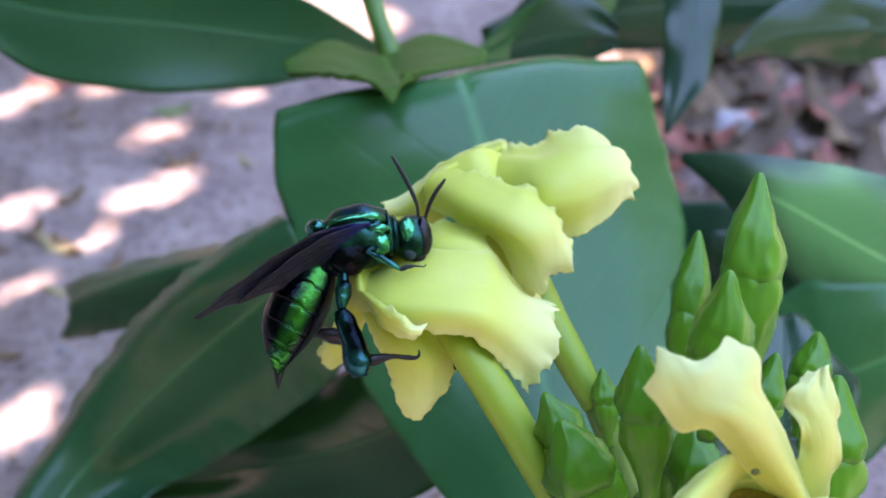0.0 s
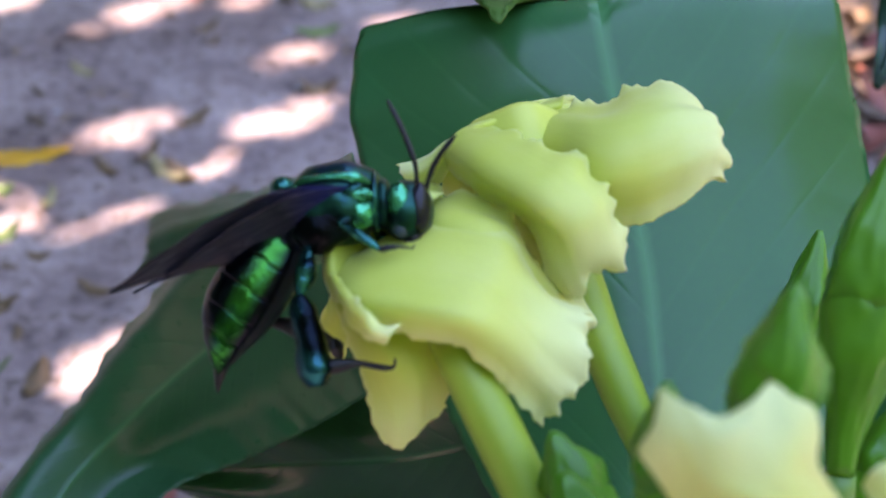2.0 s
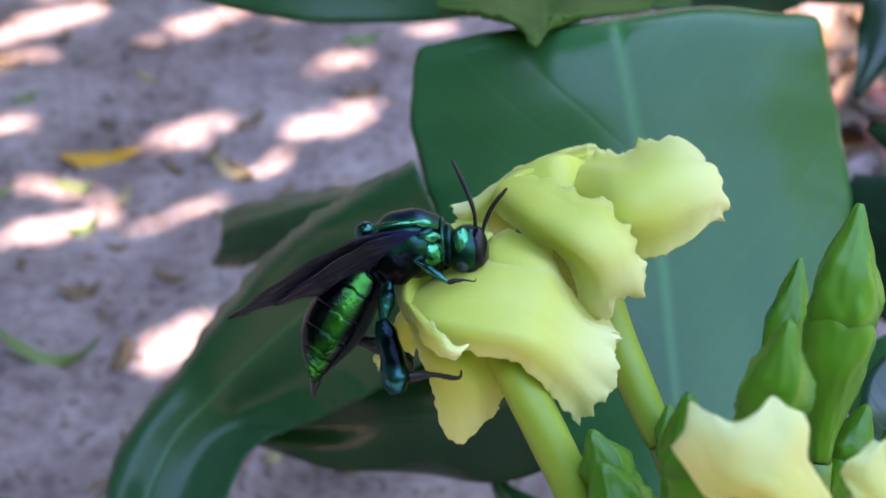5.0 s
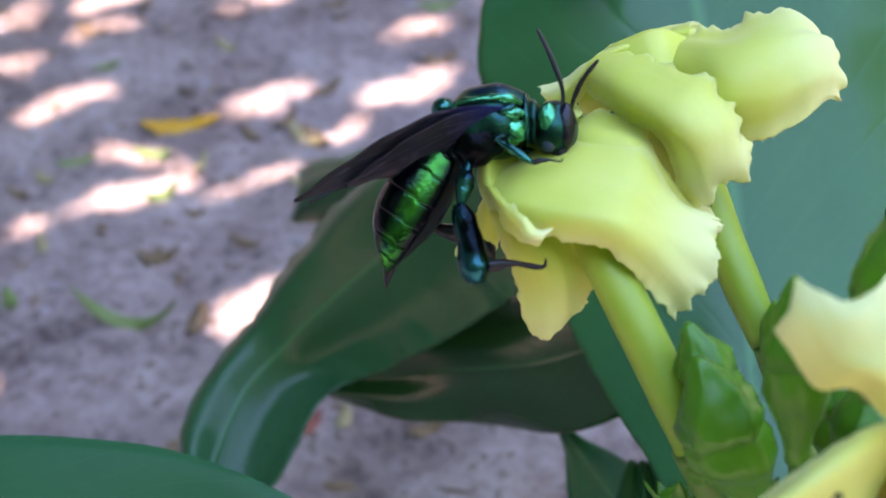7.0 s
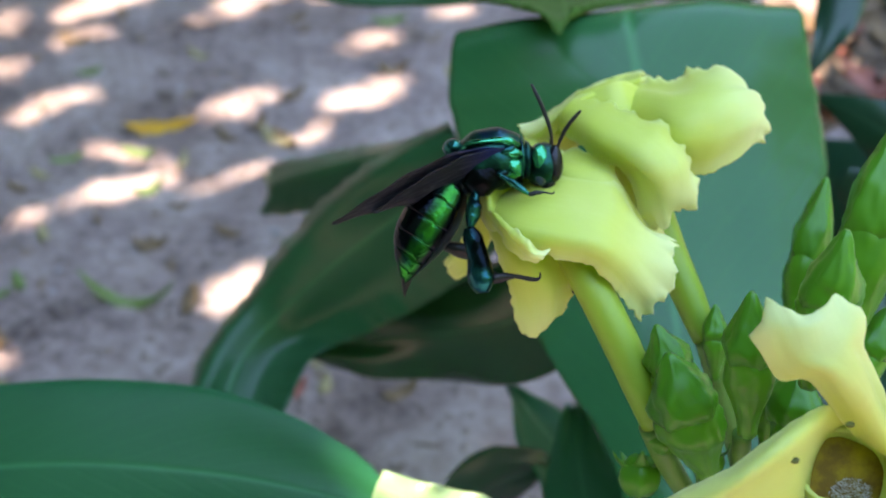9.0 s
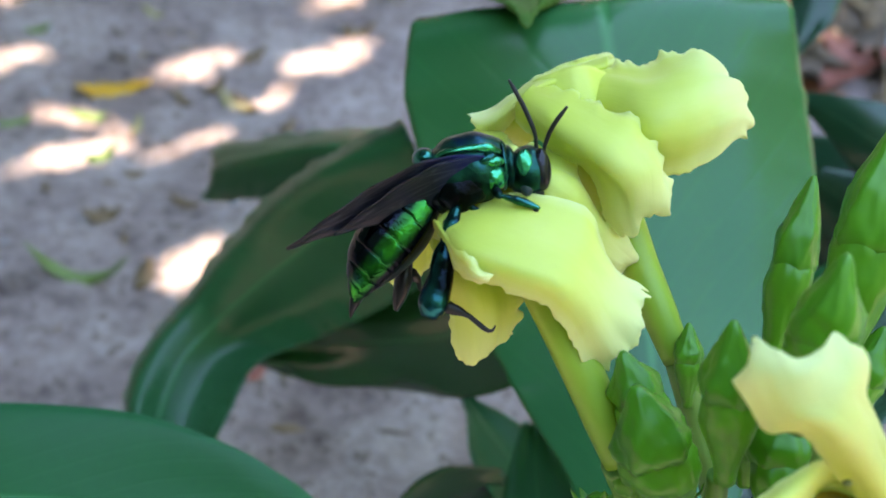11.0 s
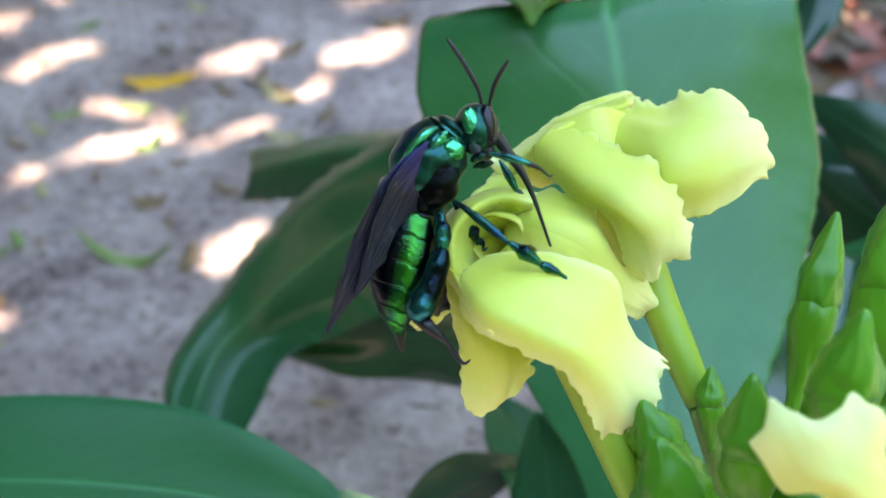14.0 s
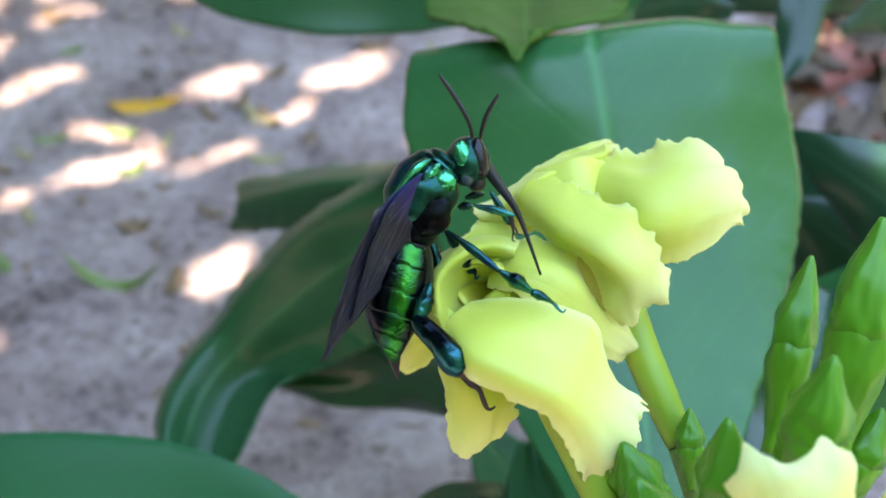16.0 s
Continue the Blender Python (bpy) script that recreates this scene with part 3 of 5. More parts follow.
def build_canopy():
    rng = random.Random(5)
    h = 0.64
    holes = []
    for u, v, a, b, deg in GAPS:
        c = floor_at(u, v)
        e1 = floor_at(u + a * math.cos(radians(deg)), v - a * math.sin(radians(deg))) - c
        e2 = floor_at(u - b * math.sin(radians(deg)), v - b * math.cos(radians(deg))) - c
        e1, e2 = e1 * (1.08 + 0.0014 / e1.length), e2 * (1 + 0.0019 / e2.length)
        m = Matrix(((e1.x, e2.x), (e1.y, e2.y)))
        holes.append((c, m.inverted()))
    lit = [(FRAME @ (at(930, 965, -28) * MM), 0.010), (FRAME @ (at(870, 945, -28) * MM), 0.012), (FRAME @ (at(775, 915, -28) * MM), 0.008), (FRAME @ (at(1690, 328, -75) * MM), 0.006), (FRAME @ (at(1738, 350, -74) * MM), 0.0075), (FRAME @ (at(1795, 374, -73) * MM), 0.009), (FRAME @ (at(1855, 396, -72) * MM), 0.010)]
    shade = [(FRAME @ (at(u, v, z) * MM), r / 1000) for u, v, z, r in ((1100, 330, 0, 30), (900, 330, 0, 26), (1000, 560, 0, 26), (1400, 600, 10, 42), (1130, 300, -54, 34), (1250, 820, 10, 30))]
    verts, faces = [], []
    step = 0.004
    y = -0.1
    while y < 1.16:
        x = -0.44
        while x < 0.62:
            g = Vector((x + rng.uniform(-0.4, 0.4) * step, y + rng.uniform(-0.4, 0.4) * step, 0))
            z = h + rng.uniform(-0.012, 0.012)
            p = g + Vector((sun_way.x, sun_way.y, 0)) * (z / sun_way.z)
            p.z = z
            open_here = False
            for c, mi in holes:
                # each gap is a slit that narrows to one end
                q = mi @ Vector((g.x - c.x, g.y - c.y))
                open_here |= abs(q.x) < 1.3 and math.hypot(q.x, q.y / (0.95 + 0.35 * q.x)) < 1.0 + rng.uniform(-0.2, 0.2)
            for q, r in shade:
                open_here &= (q - p - sun_way * ((q - p) @ sun_way)).length > r
            for q, r in lit:
                open_here |= (q - p - sun_way * ((q - p) @ sun_way)).length < r
            # the spread of leaves ends in a ragged outline
            rim = math.hypot((g.x - 0.08) / 0.48, (g.y - 0.52) / 0.58) + 0.16 * noise.noise(g * 7)
            if not open_here and rim < 1.0 + rng.uniform(-0.08, 0.08):
                k = len(verts)
                a = rng.uniform(0, 6.28)
                l, w = rng.uniform(0.0052, 0.0070), rng.uniform(0.0032, 0.0046)
                d, e = Vector((math.cos(a), math.sin(a), rng.uniform(-0.3, 0.3))), Vector((-math.sin(a), math.cos(a), rng.uniform(-0.3, 0.3)))
                for s, t in ((-1, 0), (-0.5, -0.8), (0.3, -1), (1, 0), (0.3, 1), (-0.5, 0.8)):
                    verts.append((p + d * (l * s) + e * (w * t)) / MM)
                faces += [(k, k + 1, k + 2, k + 3), (k, k + 3, k + 4, k + 5)]
            x += step
        y += step
    ob = put("foliage", mesh_of("foliage", verts, faces, LEAF_DARK))
    tagged(ob, "dense small dark green leaves, unseen, added overhead to dapple the sun", "foliage", kind="stuff")


build_canopy()


def build_surround():
    """An unseen hedge-like ring added to block low sky, highest behind the viewer towards the sunny side, low
    elsewhere.
    """
    verts, faces, n = [], [], 96
    for ring, (r, f) in enumerate([(2.3, 0.0), (2.2, 0.35), (2.25, 0.7), (2.4, 0.97), (2.75, 1.0), (2.9, 0.0)]):
        for j in range(n):
            a = 6.2832 * j / n
            top = 1.9 + 2.4 * max(0.0, math.cos(a + radians(130))) ** 1.15
            z = f * top - 0.05
            k = r * (1 + 0.035 * noise.noise(Vector((math.cos(a) * 6, math.sin(a) * 6, z * 4))))
            verts.append((k * math.cos(a) / MM, (k * math.sin(a) + 0.3) / MM, (z + 0.2 * (ring in (3, 4)) * noise.noise(Vector((math.cos(a) * 9, math.sin(a) * 9, 2)))) / MM))
    for i in range(5):
        for j in range(n):
            p, q = i * n + j, i * n + (j + 1) % n
            faces.append((p, p + n, q + n, q))
    tagged(put("hedge", mesh_of("hedge", verts, faces, SURROUND_GREEN)), "unseen dark green ring added round the place to block low sky light", "hedge", kind="structure")


build_surround()


# ---- leaves of the shrub behind the flowers ----
shrub = tagged(new("leafy_shrub"), "low shrub with broad glossy dark green leaves rooted in sandy soil", "shrub")
shrub.matrix_world = FRAME


def shrub_leaf(pts, widths, across, material=None, cup=0.1, ruffle=0.6, seed=0, label="", waves=2.0, lean=0.0):
    me = blade("leaf", [at(*p) for p in pts], widths, across, material or LEAF, cup, ruffle, waves, seed, 0.45, 40, 21, lean)
    return put("leaf", me, shrub, label)


def shrub_stem(pts, radii, material=None):
    return put("stem", tube("stem", [at(*p) for p in pts], radii, material or STALK, seg=12), shrub)


def shrub_sheet(rows, material, label="", seed=0, teeth=0.25, ripple=0.5, crease=0.5, margin=4.0):
    me = sheet("leaf", [[at(*p) for p in r] for r in rows], material, teeth, ripple, margin, (1, 1, 1), seed, 0.45, 90, 60, crease)
    return put("leaf", me, shrub, label)


# broad leaf that stands behind the flowers and bends back at its top
broad_leaf = shrub_sheet([
    [(1180, 1150, -16), (1200, 1150, -15), (1218, 1150, -14), (1236, 1150, -15), (1254, 1150, -16)],
    [(1095, 830, -32), (1165, 850, -29), (1240, 860, -28), (1300, 860, -29.5), (1350, 830, -32)],
    [(1010, 690, -43), (1120, 690, -39), (1222, 690, -37.5), (1310, 690, -40), (1395, 660, -44)],
    [(930, 550, -52), (1070, 540, -46.5), (1200, 530, -44.5), (1320, 530, -48), (1440, 515, -53)],
    [(870, 400, -58), (1020, 400, -52), (1172, 395, -49), (1325, 385, -53), (1468, 360, -58.5)],
    [(825, 265, -61), (985, 270, -55), (1140, 262, -51.5), (1310, 255, -55.5), (1462, 255, -61)],
    [(812, 198, -62), (955, 180, -56.5), (1108, 150, -53), (1280, 140, -56), (1437, 140, -61)],
    [(822, 112, -66), (935, 88, -60), (1066, 68, -57), (1240, 46, -58.5), (1418, 52, -62)],
    [(838, 108, -76), (940, 90, -72), (1066, 64, -69), (1240, 46, -70), (1405, 60, -72)],
    [(860, 140, -92), (950, 128, -90), (1070, 105, -88), (1235, 90, -88), (1380, 105, -88)]], LEAF, "broad glossy green leaf bent backward at its top", 1, 0.10, 0.45, 0.9)
# long leaf that droops to the lower side, its blunt end hanging and its upper margin turned back
DROOP = [
    [(815, 250, -62), (850, 330, -60), (890, 390, -61.5), (930, 440, -60)],
    [(705, 312, -70), (765, 385, -67), (815, 450, -69), (865, 515, -67)],
    [(612, 385, -81), (675, 450, -77), (725, 515, -79), (780, 575, -76)],
    [(540, 470, -90), (595, 535, -85), (640, 580, -87), (690, 625, -84)],
    [(480, 558, -94), (530, 600, -89), (575, 635, -90.5), (625, 655, -87)],
    [(426, 628, -92), (475, 660, -87), (525, 680, -88), (588, 684, -85)],
    [(394, 690, -88), (445, 718, -83.5), (500, 735, -84.5), (566, 724, -82)],
    [(386, 735, -84), (430, 768, -80), (485, 785, -81), (546, 772, -79)],
    [(392, 772, -81), (428, 798, -78), (475, 812, -79), (520, 806, -78)],
    [(402, 792, -80), (432, 812, -78), (472, 822, -78.5), (508, 818, -78)]]
shrub_sheet([[(a[0], a[1], b[2] - 7), (0.76 * a[0] + 0.24 * b[0], 0.76 * a[1] + 0.24 * b[1], b[2] + 0.4), b, c, d] for a, b, c, d in DROOP], LEAF_GLOSS, "long drooping green leaf with a pale midrib", 3, 0.10, 0.4, 0.9)
# small leaf close to the soil, folded along its midrib, torn at its end
shrub_sheet([
    [(810, 285, -134), (805, 312, -121), (800, 350, -123), (795, 410, -129)],
    [(705, 298, -146), (700, 322, -132), (695, 360, -134), (690, 410, -140)],
    [(612, 316, -158), (608, 344, -144), (602, 378, -146), (598, 418, -152)],
    [(548, 336, -170), (540, 364, -156), (532, 395, -158), (528, 428, -164)],
    [(532, 344, -174), (524, 374, -160), (522, 398, -162), (508, 426, -167)]], LEAF_GLOSS, "small leaf folded along its midrib with a torn blunt end", 4, 0.5, 0.5, 0.8)
# dark leaf in the shade below, the shade also put into its green
shrub_leaf([(1040, 560, -60), (900, 610, -76), (760, 632, -90), (640, 645, -98), (575, 648, -100)], [9, 11, 10.3, 8, 4.5], (0.1, 1, 0.35), LEAF_SHADE_GLOSS, -0.2, 1.7, 5, "dark shaded leaf with glossy ripples")
# wide leaf in front, near the soil, shade in its green, its end in the sun
shrub_leaf([(-330, 930, -45), (-100, 885, -38), (150, 860, -34), (400, 872, -32), (590, 905, -30), (690, 935, -30), (770, 965, -30)], [9, 11.5, 12, 12.4, 12.2, 8.6, 1.5], (0.08, 1, -0.25), LEAF_MID, 0.05, 0.5, 6, "broad flat green leaf low in front")
# crumpled leaf in the sun beside it, sunlit paleness put into its colour
shrub_leaf([(690, 888, -29), (760, 916, -27), (850, 940, -26.5), (970, 968, -27)], [2.3, 3.0, 3.4, 1.5], (0.06, 1, -0.25), LEAF_BRIGHT, 0.15, 1.1, 31, "crumpled green leaf in the sun, paled in its colour as sunlit", 3.5)
# leaf bent over the broad one, its point hanging down
bent_leaf = shrub_sheet([
    [(852, 20, -86), (928, -12, -94), (1005, 8, -95), (1092, -18, -94), (1180, 12, -86)],
    [(846, 30, -78), (925, 20, -80), (996, 36, -78), (1078, 14, -80), (1176, 22, -80)],
    [(850, 40, -70), (930, 50, -60), (990, 72, -53), (1050, 48, -60), (1168, 34, -72)],
    [(860, 44, -69), (950, 58, -56), (976, 72, -51), (991, 96, -48), (1006, 72, -51), (1030, 58, -56), (1150, 40, -70)]], LEAF_PALE, "pale bent leaf with its point hanging down", 8, 0.15, 0.5, 0.8)
# leaves further up and to the side, most with shade put into a darker green
shrub_leaf([(1010, 5, -120), (880, -22, -115), (700, -50, -112), (520, -72, -112), (340, -120, -115)], [2, 9, 12.5, 11.5, 2], (0.12, 1, 0.25), LEAF_GLOSS, 0.15, 0.8, 10, "long leaf reaching over the soil")
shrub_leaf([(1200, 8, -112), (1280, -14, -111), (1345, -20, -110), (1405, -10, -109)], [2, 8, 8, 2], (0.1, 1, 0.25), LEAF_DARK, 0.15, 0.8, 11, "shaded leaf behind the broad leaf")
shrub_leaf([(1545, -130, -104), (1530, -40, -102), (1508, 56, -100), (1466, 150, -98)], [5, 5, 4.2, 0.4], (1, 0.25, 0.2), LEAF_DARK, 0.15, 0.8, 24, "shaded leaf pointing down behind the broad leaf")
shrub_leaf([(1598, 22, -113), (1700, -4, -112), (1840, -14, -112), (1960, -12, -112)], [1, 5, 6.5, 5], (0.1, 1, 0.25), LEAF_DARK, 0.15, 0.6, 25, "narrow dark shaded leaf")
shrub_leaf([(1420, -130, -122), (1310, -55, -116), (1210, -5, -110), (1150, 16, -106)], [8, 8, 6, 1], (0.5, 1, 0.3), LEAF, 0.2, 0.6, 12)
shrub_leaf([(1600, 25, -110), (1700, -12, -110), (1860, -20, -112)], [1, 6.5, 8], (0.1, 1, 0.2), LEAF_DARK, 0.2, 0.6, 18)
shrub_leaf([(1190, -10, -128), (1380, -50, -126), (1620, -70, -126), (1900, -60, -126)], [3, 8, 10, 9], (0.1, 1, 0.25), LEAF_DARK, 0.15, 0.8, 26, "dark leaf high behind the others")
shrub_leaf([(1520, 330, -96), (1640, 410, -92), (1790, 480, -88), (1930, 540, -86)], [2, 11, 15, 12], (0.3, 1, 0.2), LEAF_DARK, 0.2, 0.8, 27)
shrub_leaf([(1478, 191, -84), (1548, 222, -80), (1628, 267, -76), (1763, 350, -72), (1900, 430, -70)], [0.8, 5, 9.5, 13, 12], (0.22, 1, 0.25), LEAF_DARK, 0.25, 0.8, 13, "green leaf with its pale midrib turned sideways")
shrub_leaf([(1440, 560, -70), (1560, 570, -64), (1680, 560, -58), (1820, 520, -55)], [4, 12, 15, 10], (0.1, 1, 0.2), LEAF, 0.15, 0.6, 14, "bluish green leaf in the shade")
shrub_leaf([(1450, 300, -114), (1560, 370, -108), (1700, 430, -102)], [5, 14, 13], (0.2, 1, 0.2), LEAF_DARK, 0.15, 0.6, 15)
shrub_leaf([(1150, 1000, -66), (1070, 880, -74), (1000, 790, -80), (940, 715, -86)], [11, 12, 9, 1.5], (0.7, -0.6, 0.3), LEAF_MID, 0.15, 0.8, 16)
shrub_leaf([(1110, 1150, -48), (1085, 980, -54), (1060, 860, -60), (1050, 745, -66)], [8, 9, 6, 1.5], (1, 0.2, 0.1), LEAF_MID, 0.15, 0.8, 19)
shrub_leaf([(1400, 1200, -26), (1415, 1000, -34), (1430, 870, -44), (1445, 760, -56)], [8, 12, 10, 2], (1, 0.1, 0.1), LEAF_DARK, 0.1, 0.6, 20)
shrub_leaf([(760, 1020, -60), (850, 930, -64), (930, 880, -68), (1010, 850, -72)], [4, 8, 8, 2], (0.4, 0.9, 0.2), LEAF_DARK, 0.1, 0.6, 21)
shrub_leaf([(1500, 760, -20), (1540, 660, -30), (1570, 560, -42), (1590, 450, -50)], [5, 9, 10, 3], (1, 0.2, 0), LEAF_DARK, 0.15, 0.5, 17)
shrub_stem([(1230, 1150, -15), (1180, 1500, -40), (1150, 2000, -90)], [2.0, 2.6, 3.4])
shrub_stem([(1021, 20, -96), (1000, -60, -98), (975, -180, -104), (960, -300, -112)], [1.9, 1.7, 1.5, 1.3])
shrub_stem([(900, 215, -72), (1010, 330, -70), (1110, 600, -60), (1180, 900, -48), (1190, 1400, -60)], [0.9, 1.3, 1.8, 2.2, 2.8])
shrub_stem([(1021, 20, -96), (1120, 200, -92), (1230, 700, -80), (1190, 1400, -60)], [1.8, 1.9, 2.2, 2.8])


# ---- flowering stalk ----
stalk = tagged(new("flower_cluster"), "pale yellow trumpet flowers and ribbed green buds on one stalk", "flower")
stalk.matrix_world = FRAME


def funnel(name, pts, radii, material, parent, label="", n=30, seg=36, wall=0.28, depth=0.55, wobble=0.0, lip=0.0):
    """An open trumpet with an inner wall, base first."""
    c = spline(pts, n)
    r = np.interp(np.linspace(0, 1, n), np.linspace(0, 1, len(radii)), radii)
    t = np.gradient(c, axis=0)
    t /= np.linalg.norm(t, axis=1)[:, None]
    e = r[-1]
    rolled = [(n - 1, e + lip, 0.47, -1.5), (n - 1, e + lip + 0.1, 0.5, -1.3), (n - 1, e + 0.75 * lip, 0.5, -0.7), (n - 1, e + 0.45 * lip, 0.5, -0.25), (n - 1, e + 0.2 * lip, 0.5, -0.02)] if lip else []
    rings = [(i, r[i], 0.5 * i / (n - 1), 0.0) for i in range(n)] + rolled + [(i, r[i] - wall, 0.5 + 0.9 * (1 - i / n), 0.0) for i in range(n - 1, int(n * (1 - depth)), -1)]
    verts, uvs, faces = [], [], []
    for i, rr, v, off in rings:
        a = np.array((0.1, 0.2, 1.0))
        a = a - (a @ t[i]) * t[i]
        a /= np.linalg.norm(a)
        b = np.cross(t[i], a)
        for j in range(seg):
            f = 2 * math.pi * j / seg
            k = rr * (1 + wobble * (i / n) ** 4 * math.sin(5 * f + 1))
            verts.append(c[i] + t[i] * off + (a * math.cos(f) + b * math.sin(f)) * k)
            uvs.append((j / seg, v))
    for i in range(len(rings) - 1):
        for j in range(seg):
            a, b = i * seg + j, i * seg + (j + 1) % seg
            faces.append((a, b, b + seg, a + seg))
    faces += [tuple(range(seg))[::-1], tuple((len(rings) - 1) * seg + j for j in range(seg))]
    return put(name, mesh_of(name, verts, faces, material, uvs), parent, label)


def petal(parent, hinge, left, right, material=None, **more):
    """A petal whose origin is its hinge on the rim."""
    h = at(*hinge)
    ob = put("petal", patch("petal", [at(*p) - h for p in left], [at(*p) - h for p in right], material or PETAL, **more), parent)
    ob.location = h * MM
    return ob


def frilled(parent, hinge, rows, material=None, seed=0, teeth=0.5, ripple=0.55, crease=0.4, edges=(0.6, 0.6, 1), margin=2.0, thick=0.24):
    """A petal through rows of places, its margin crimped; its origin is its hinge on the rim."""
    h = at(*hinge)
    ob = put("petal", sheet("petal", [[at(*p) - h for p in r] for r in rows], material or PETAL, teeth, ripple, margin, edges, seed, thick, 110, 72, crease), parent)
    ob.location = h * MM
    return ob


def tube_part(name, pts, radii, material, parent, label="", **more):
    return put(name, tube(name, [at(*p) for p in pts], radii, material, **more), parent, label)


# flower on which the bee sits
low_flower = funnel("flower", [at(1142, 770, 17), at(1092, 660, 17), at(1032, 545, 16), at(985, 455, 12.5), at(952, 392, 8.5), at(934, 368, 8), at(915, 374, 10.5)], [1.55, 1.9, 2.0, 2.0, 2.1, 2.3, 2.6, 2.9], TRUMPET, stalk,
                    "open trumpet flower with ruffled reflexed petals", wobble=0.05)
FRONT_HINGE, SIDE_HINGE = (846, 410, 15), (846, 395, 14)
front_petal = frilled(low_flower, FRONT_HINGE, [
    [(876, 372, 8), (858, 384, 11.5), (844, 402, 13), (846, 425, 13.5)],
    [(915, 352, 10.5), (900, 388, 15.4), (882, 430, 18), (884, 464, 17)],
    [(978, 338, 12.4), (968, 384, 16.6), (955, 440, 20), (942, 480, 18.5)],
    [(1056, 348, 13.0), (1042, 396, 16.8), (1022, 452, 20.5), (1003, 493, 19)],
    [(1084, 390, 12.8), (1084, 428, 16.4), (1074, 475, 19), (1050, 524, 18)],
    [(1114, 426, 13.2), (1132, 462, 15.8), (1124, 514, 17), (1092, 572, 16)],
    [(1160, 442, 13), (1178, 478, 14.8), (1160, 534, 15.5), (1122, 602, 14)]], PETAL_PALE, 1, 1.05, 0.8, 0.5, (0.12, 0.3, 1))
side_petal = frilled(low_flower, SIDE_HINGE, [
    [(838, 385, 10), (850, 390, 12.5), (862, 395, 13), (885, 405, 13)],
    [(846, 430, 12), (872, 440, 14.2), (900, 452, 15), (930, 455, 14)],
    [(864, 475, 12.5), (895, 486, 14.6), (935, 490, 15), (985, 480, 13)],
    [(886, 530, 12), (915, 538, 14), (955, 540, 14.4), (998, 522, 12.5)],
    [(905, 588, 11), (930, 590, 12.6), (960, 586, 12.2), (996, 560, 11.5)],
    [(914, 606, 10.5), (930, 616, 11.4), (950, 606, 11.4), (988, 574, 11)]], PETAL, 2, 0.7, 0.6, 0.6, (0.4, 0.8, 1))
petal_lip = frilled(low_flower, SIDE_HINGE, [
    [(840, 405, 14), (848, 408, 15.5), (858, 412, 15)],
    [(862, 444, 16), (874, 440, 18.8), (884, 434, 18.5)],
    [(884, 472, 17.5), (898, 462, 21), (904, 450, 21)],
    [(902, 488, 18.5), (916, 478, 21.8), (926, 470, 21)],
    [(922, 493, 19), (936, 482, 21.4), (946, 464, 20.5)]], PETAL_PALE, 21, 0.25, 0.5, 0.2, (0.6, 0.8, 1), 1.0)
RIGHT_HINGE = (965, 335, 11)
right_petal = frilled(low_flower, RIGHT_HINGE, [
    [(936, 332, 6), (932, 342, 7.5), (928, 356, 8.6), (925, 375, 9)],
    [(955, 304, 6), (960, 325, 10.8), (963, 352, 12.6), (965, 385, 13)],
    [(1000, 299, 7), (1008, 330, 12.4), (1011, 362, 14), (1012, 400, 14)],
    [(1052, 310, 8), (1058, 346, 12.6), (1056, 384, 13.8), (1050, 425, 13.5)],
    [(1074, 350, 8), (1090, 385, 11), (1087, 424, 12), (1078, 460, 11.5)],
    [(1112, 402, 7.5), (1124, 428, 9.2), (1122, 456, 9.6), (1112, 480, 9)],
    [(1146, 442, 6), (1158, 456, 6.8), (1158, 470, 6.6), (1144, 484, 6)]], PETAL_PALE, 3, 0.8, 0.6, 0.6, (1, 0.5, 0.8))
petal(low_flower, (875, 370, 8), [(858, 372, 8), (822, 432, 3), (782, 500, -3)], [(868, 405, 8), (854, 462, 4), (838, 505, 0), (800, 532, -4)], bulge=0.8, ruffle=0.6, seed=4, frill=0.6)
petal(low_flower, (905, 325, 6), [(872, 350, 10), (874, 315, 6), (905, 288, 2), (925, 276, -2)], [(962, 320, 10), (966, 302, 5), (957, 288, 1), (945, 278, -2)], bulge=0.5, ruffle=0.5, seed=5, frill=0.6)

# rolled rim round the back of the mouth
frilled(low_flower, (850, 330, 6), [
    [(900, 428, 4), (893, 410, 3), (893, 394, 3), (908, 384, 3), (932, 380, 3.5), (962, 384, 4)],
    [(890, 428, 8.5), (880, 405, 8), (882, 378, 8), (900, 361, 8), (929, 353, 8), (962, 360, 8.5)],
    [(874, 432, 12.5), (863, 402, 12), (862, 360, 11), (885, 334, 10), (922, 322, 9.5), (963, 333, 10)],
    [(856, 440, 13.5), (845, 404, 14.2), (845, 357, 13.6), (872, 323, 12.6), (918, 306, 11.6), (966, 312, 11.6)],
    [(844, 436, 11), (832, 404, 11.4), (832, 352, 10.6), (863, 312, 9.8), (915, 293, 9), (972, 301, 9)],
    [(850, 430, 6), (838, 402, 6), (838, 356, 5), (868, 318, 4), (916, 301, 3), (968, 309, 4)]], PETAL, 22, 0.2, 0.3, 0.4, (0.2, 0.3, 0.6))

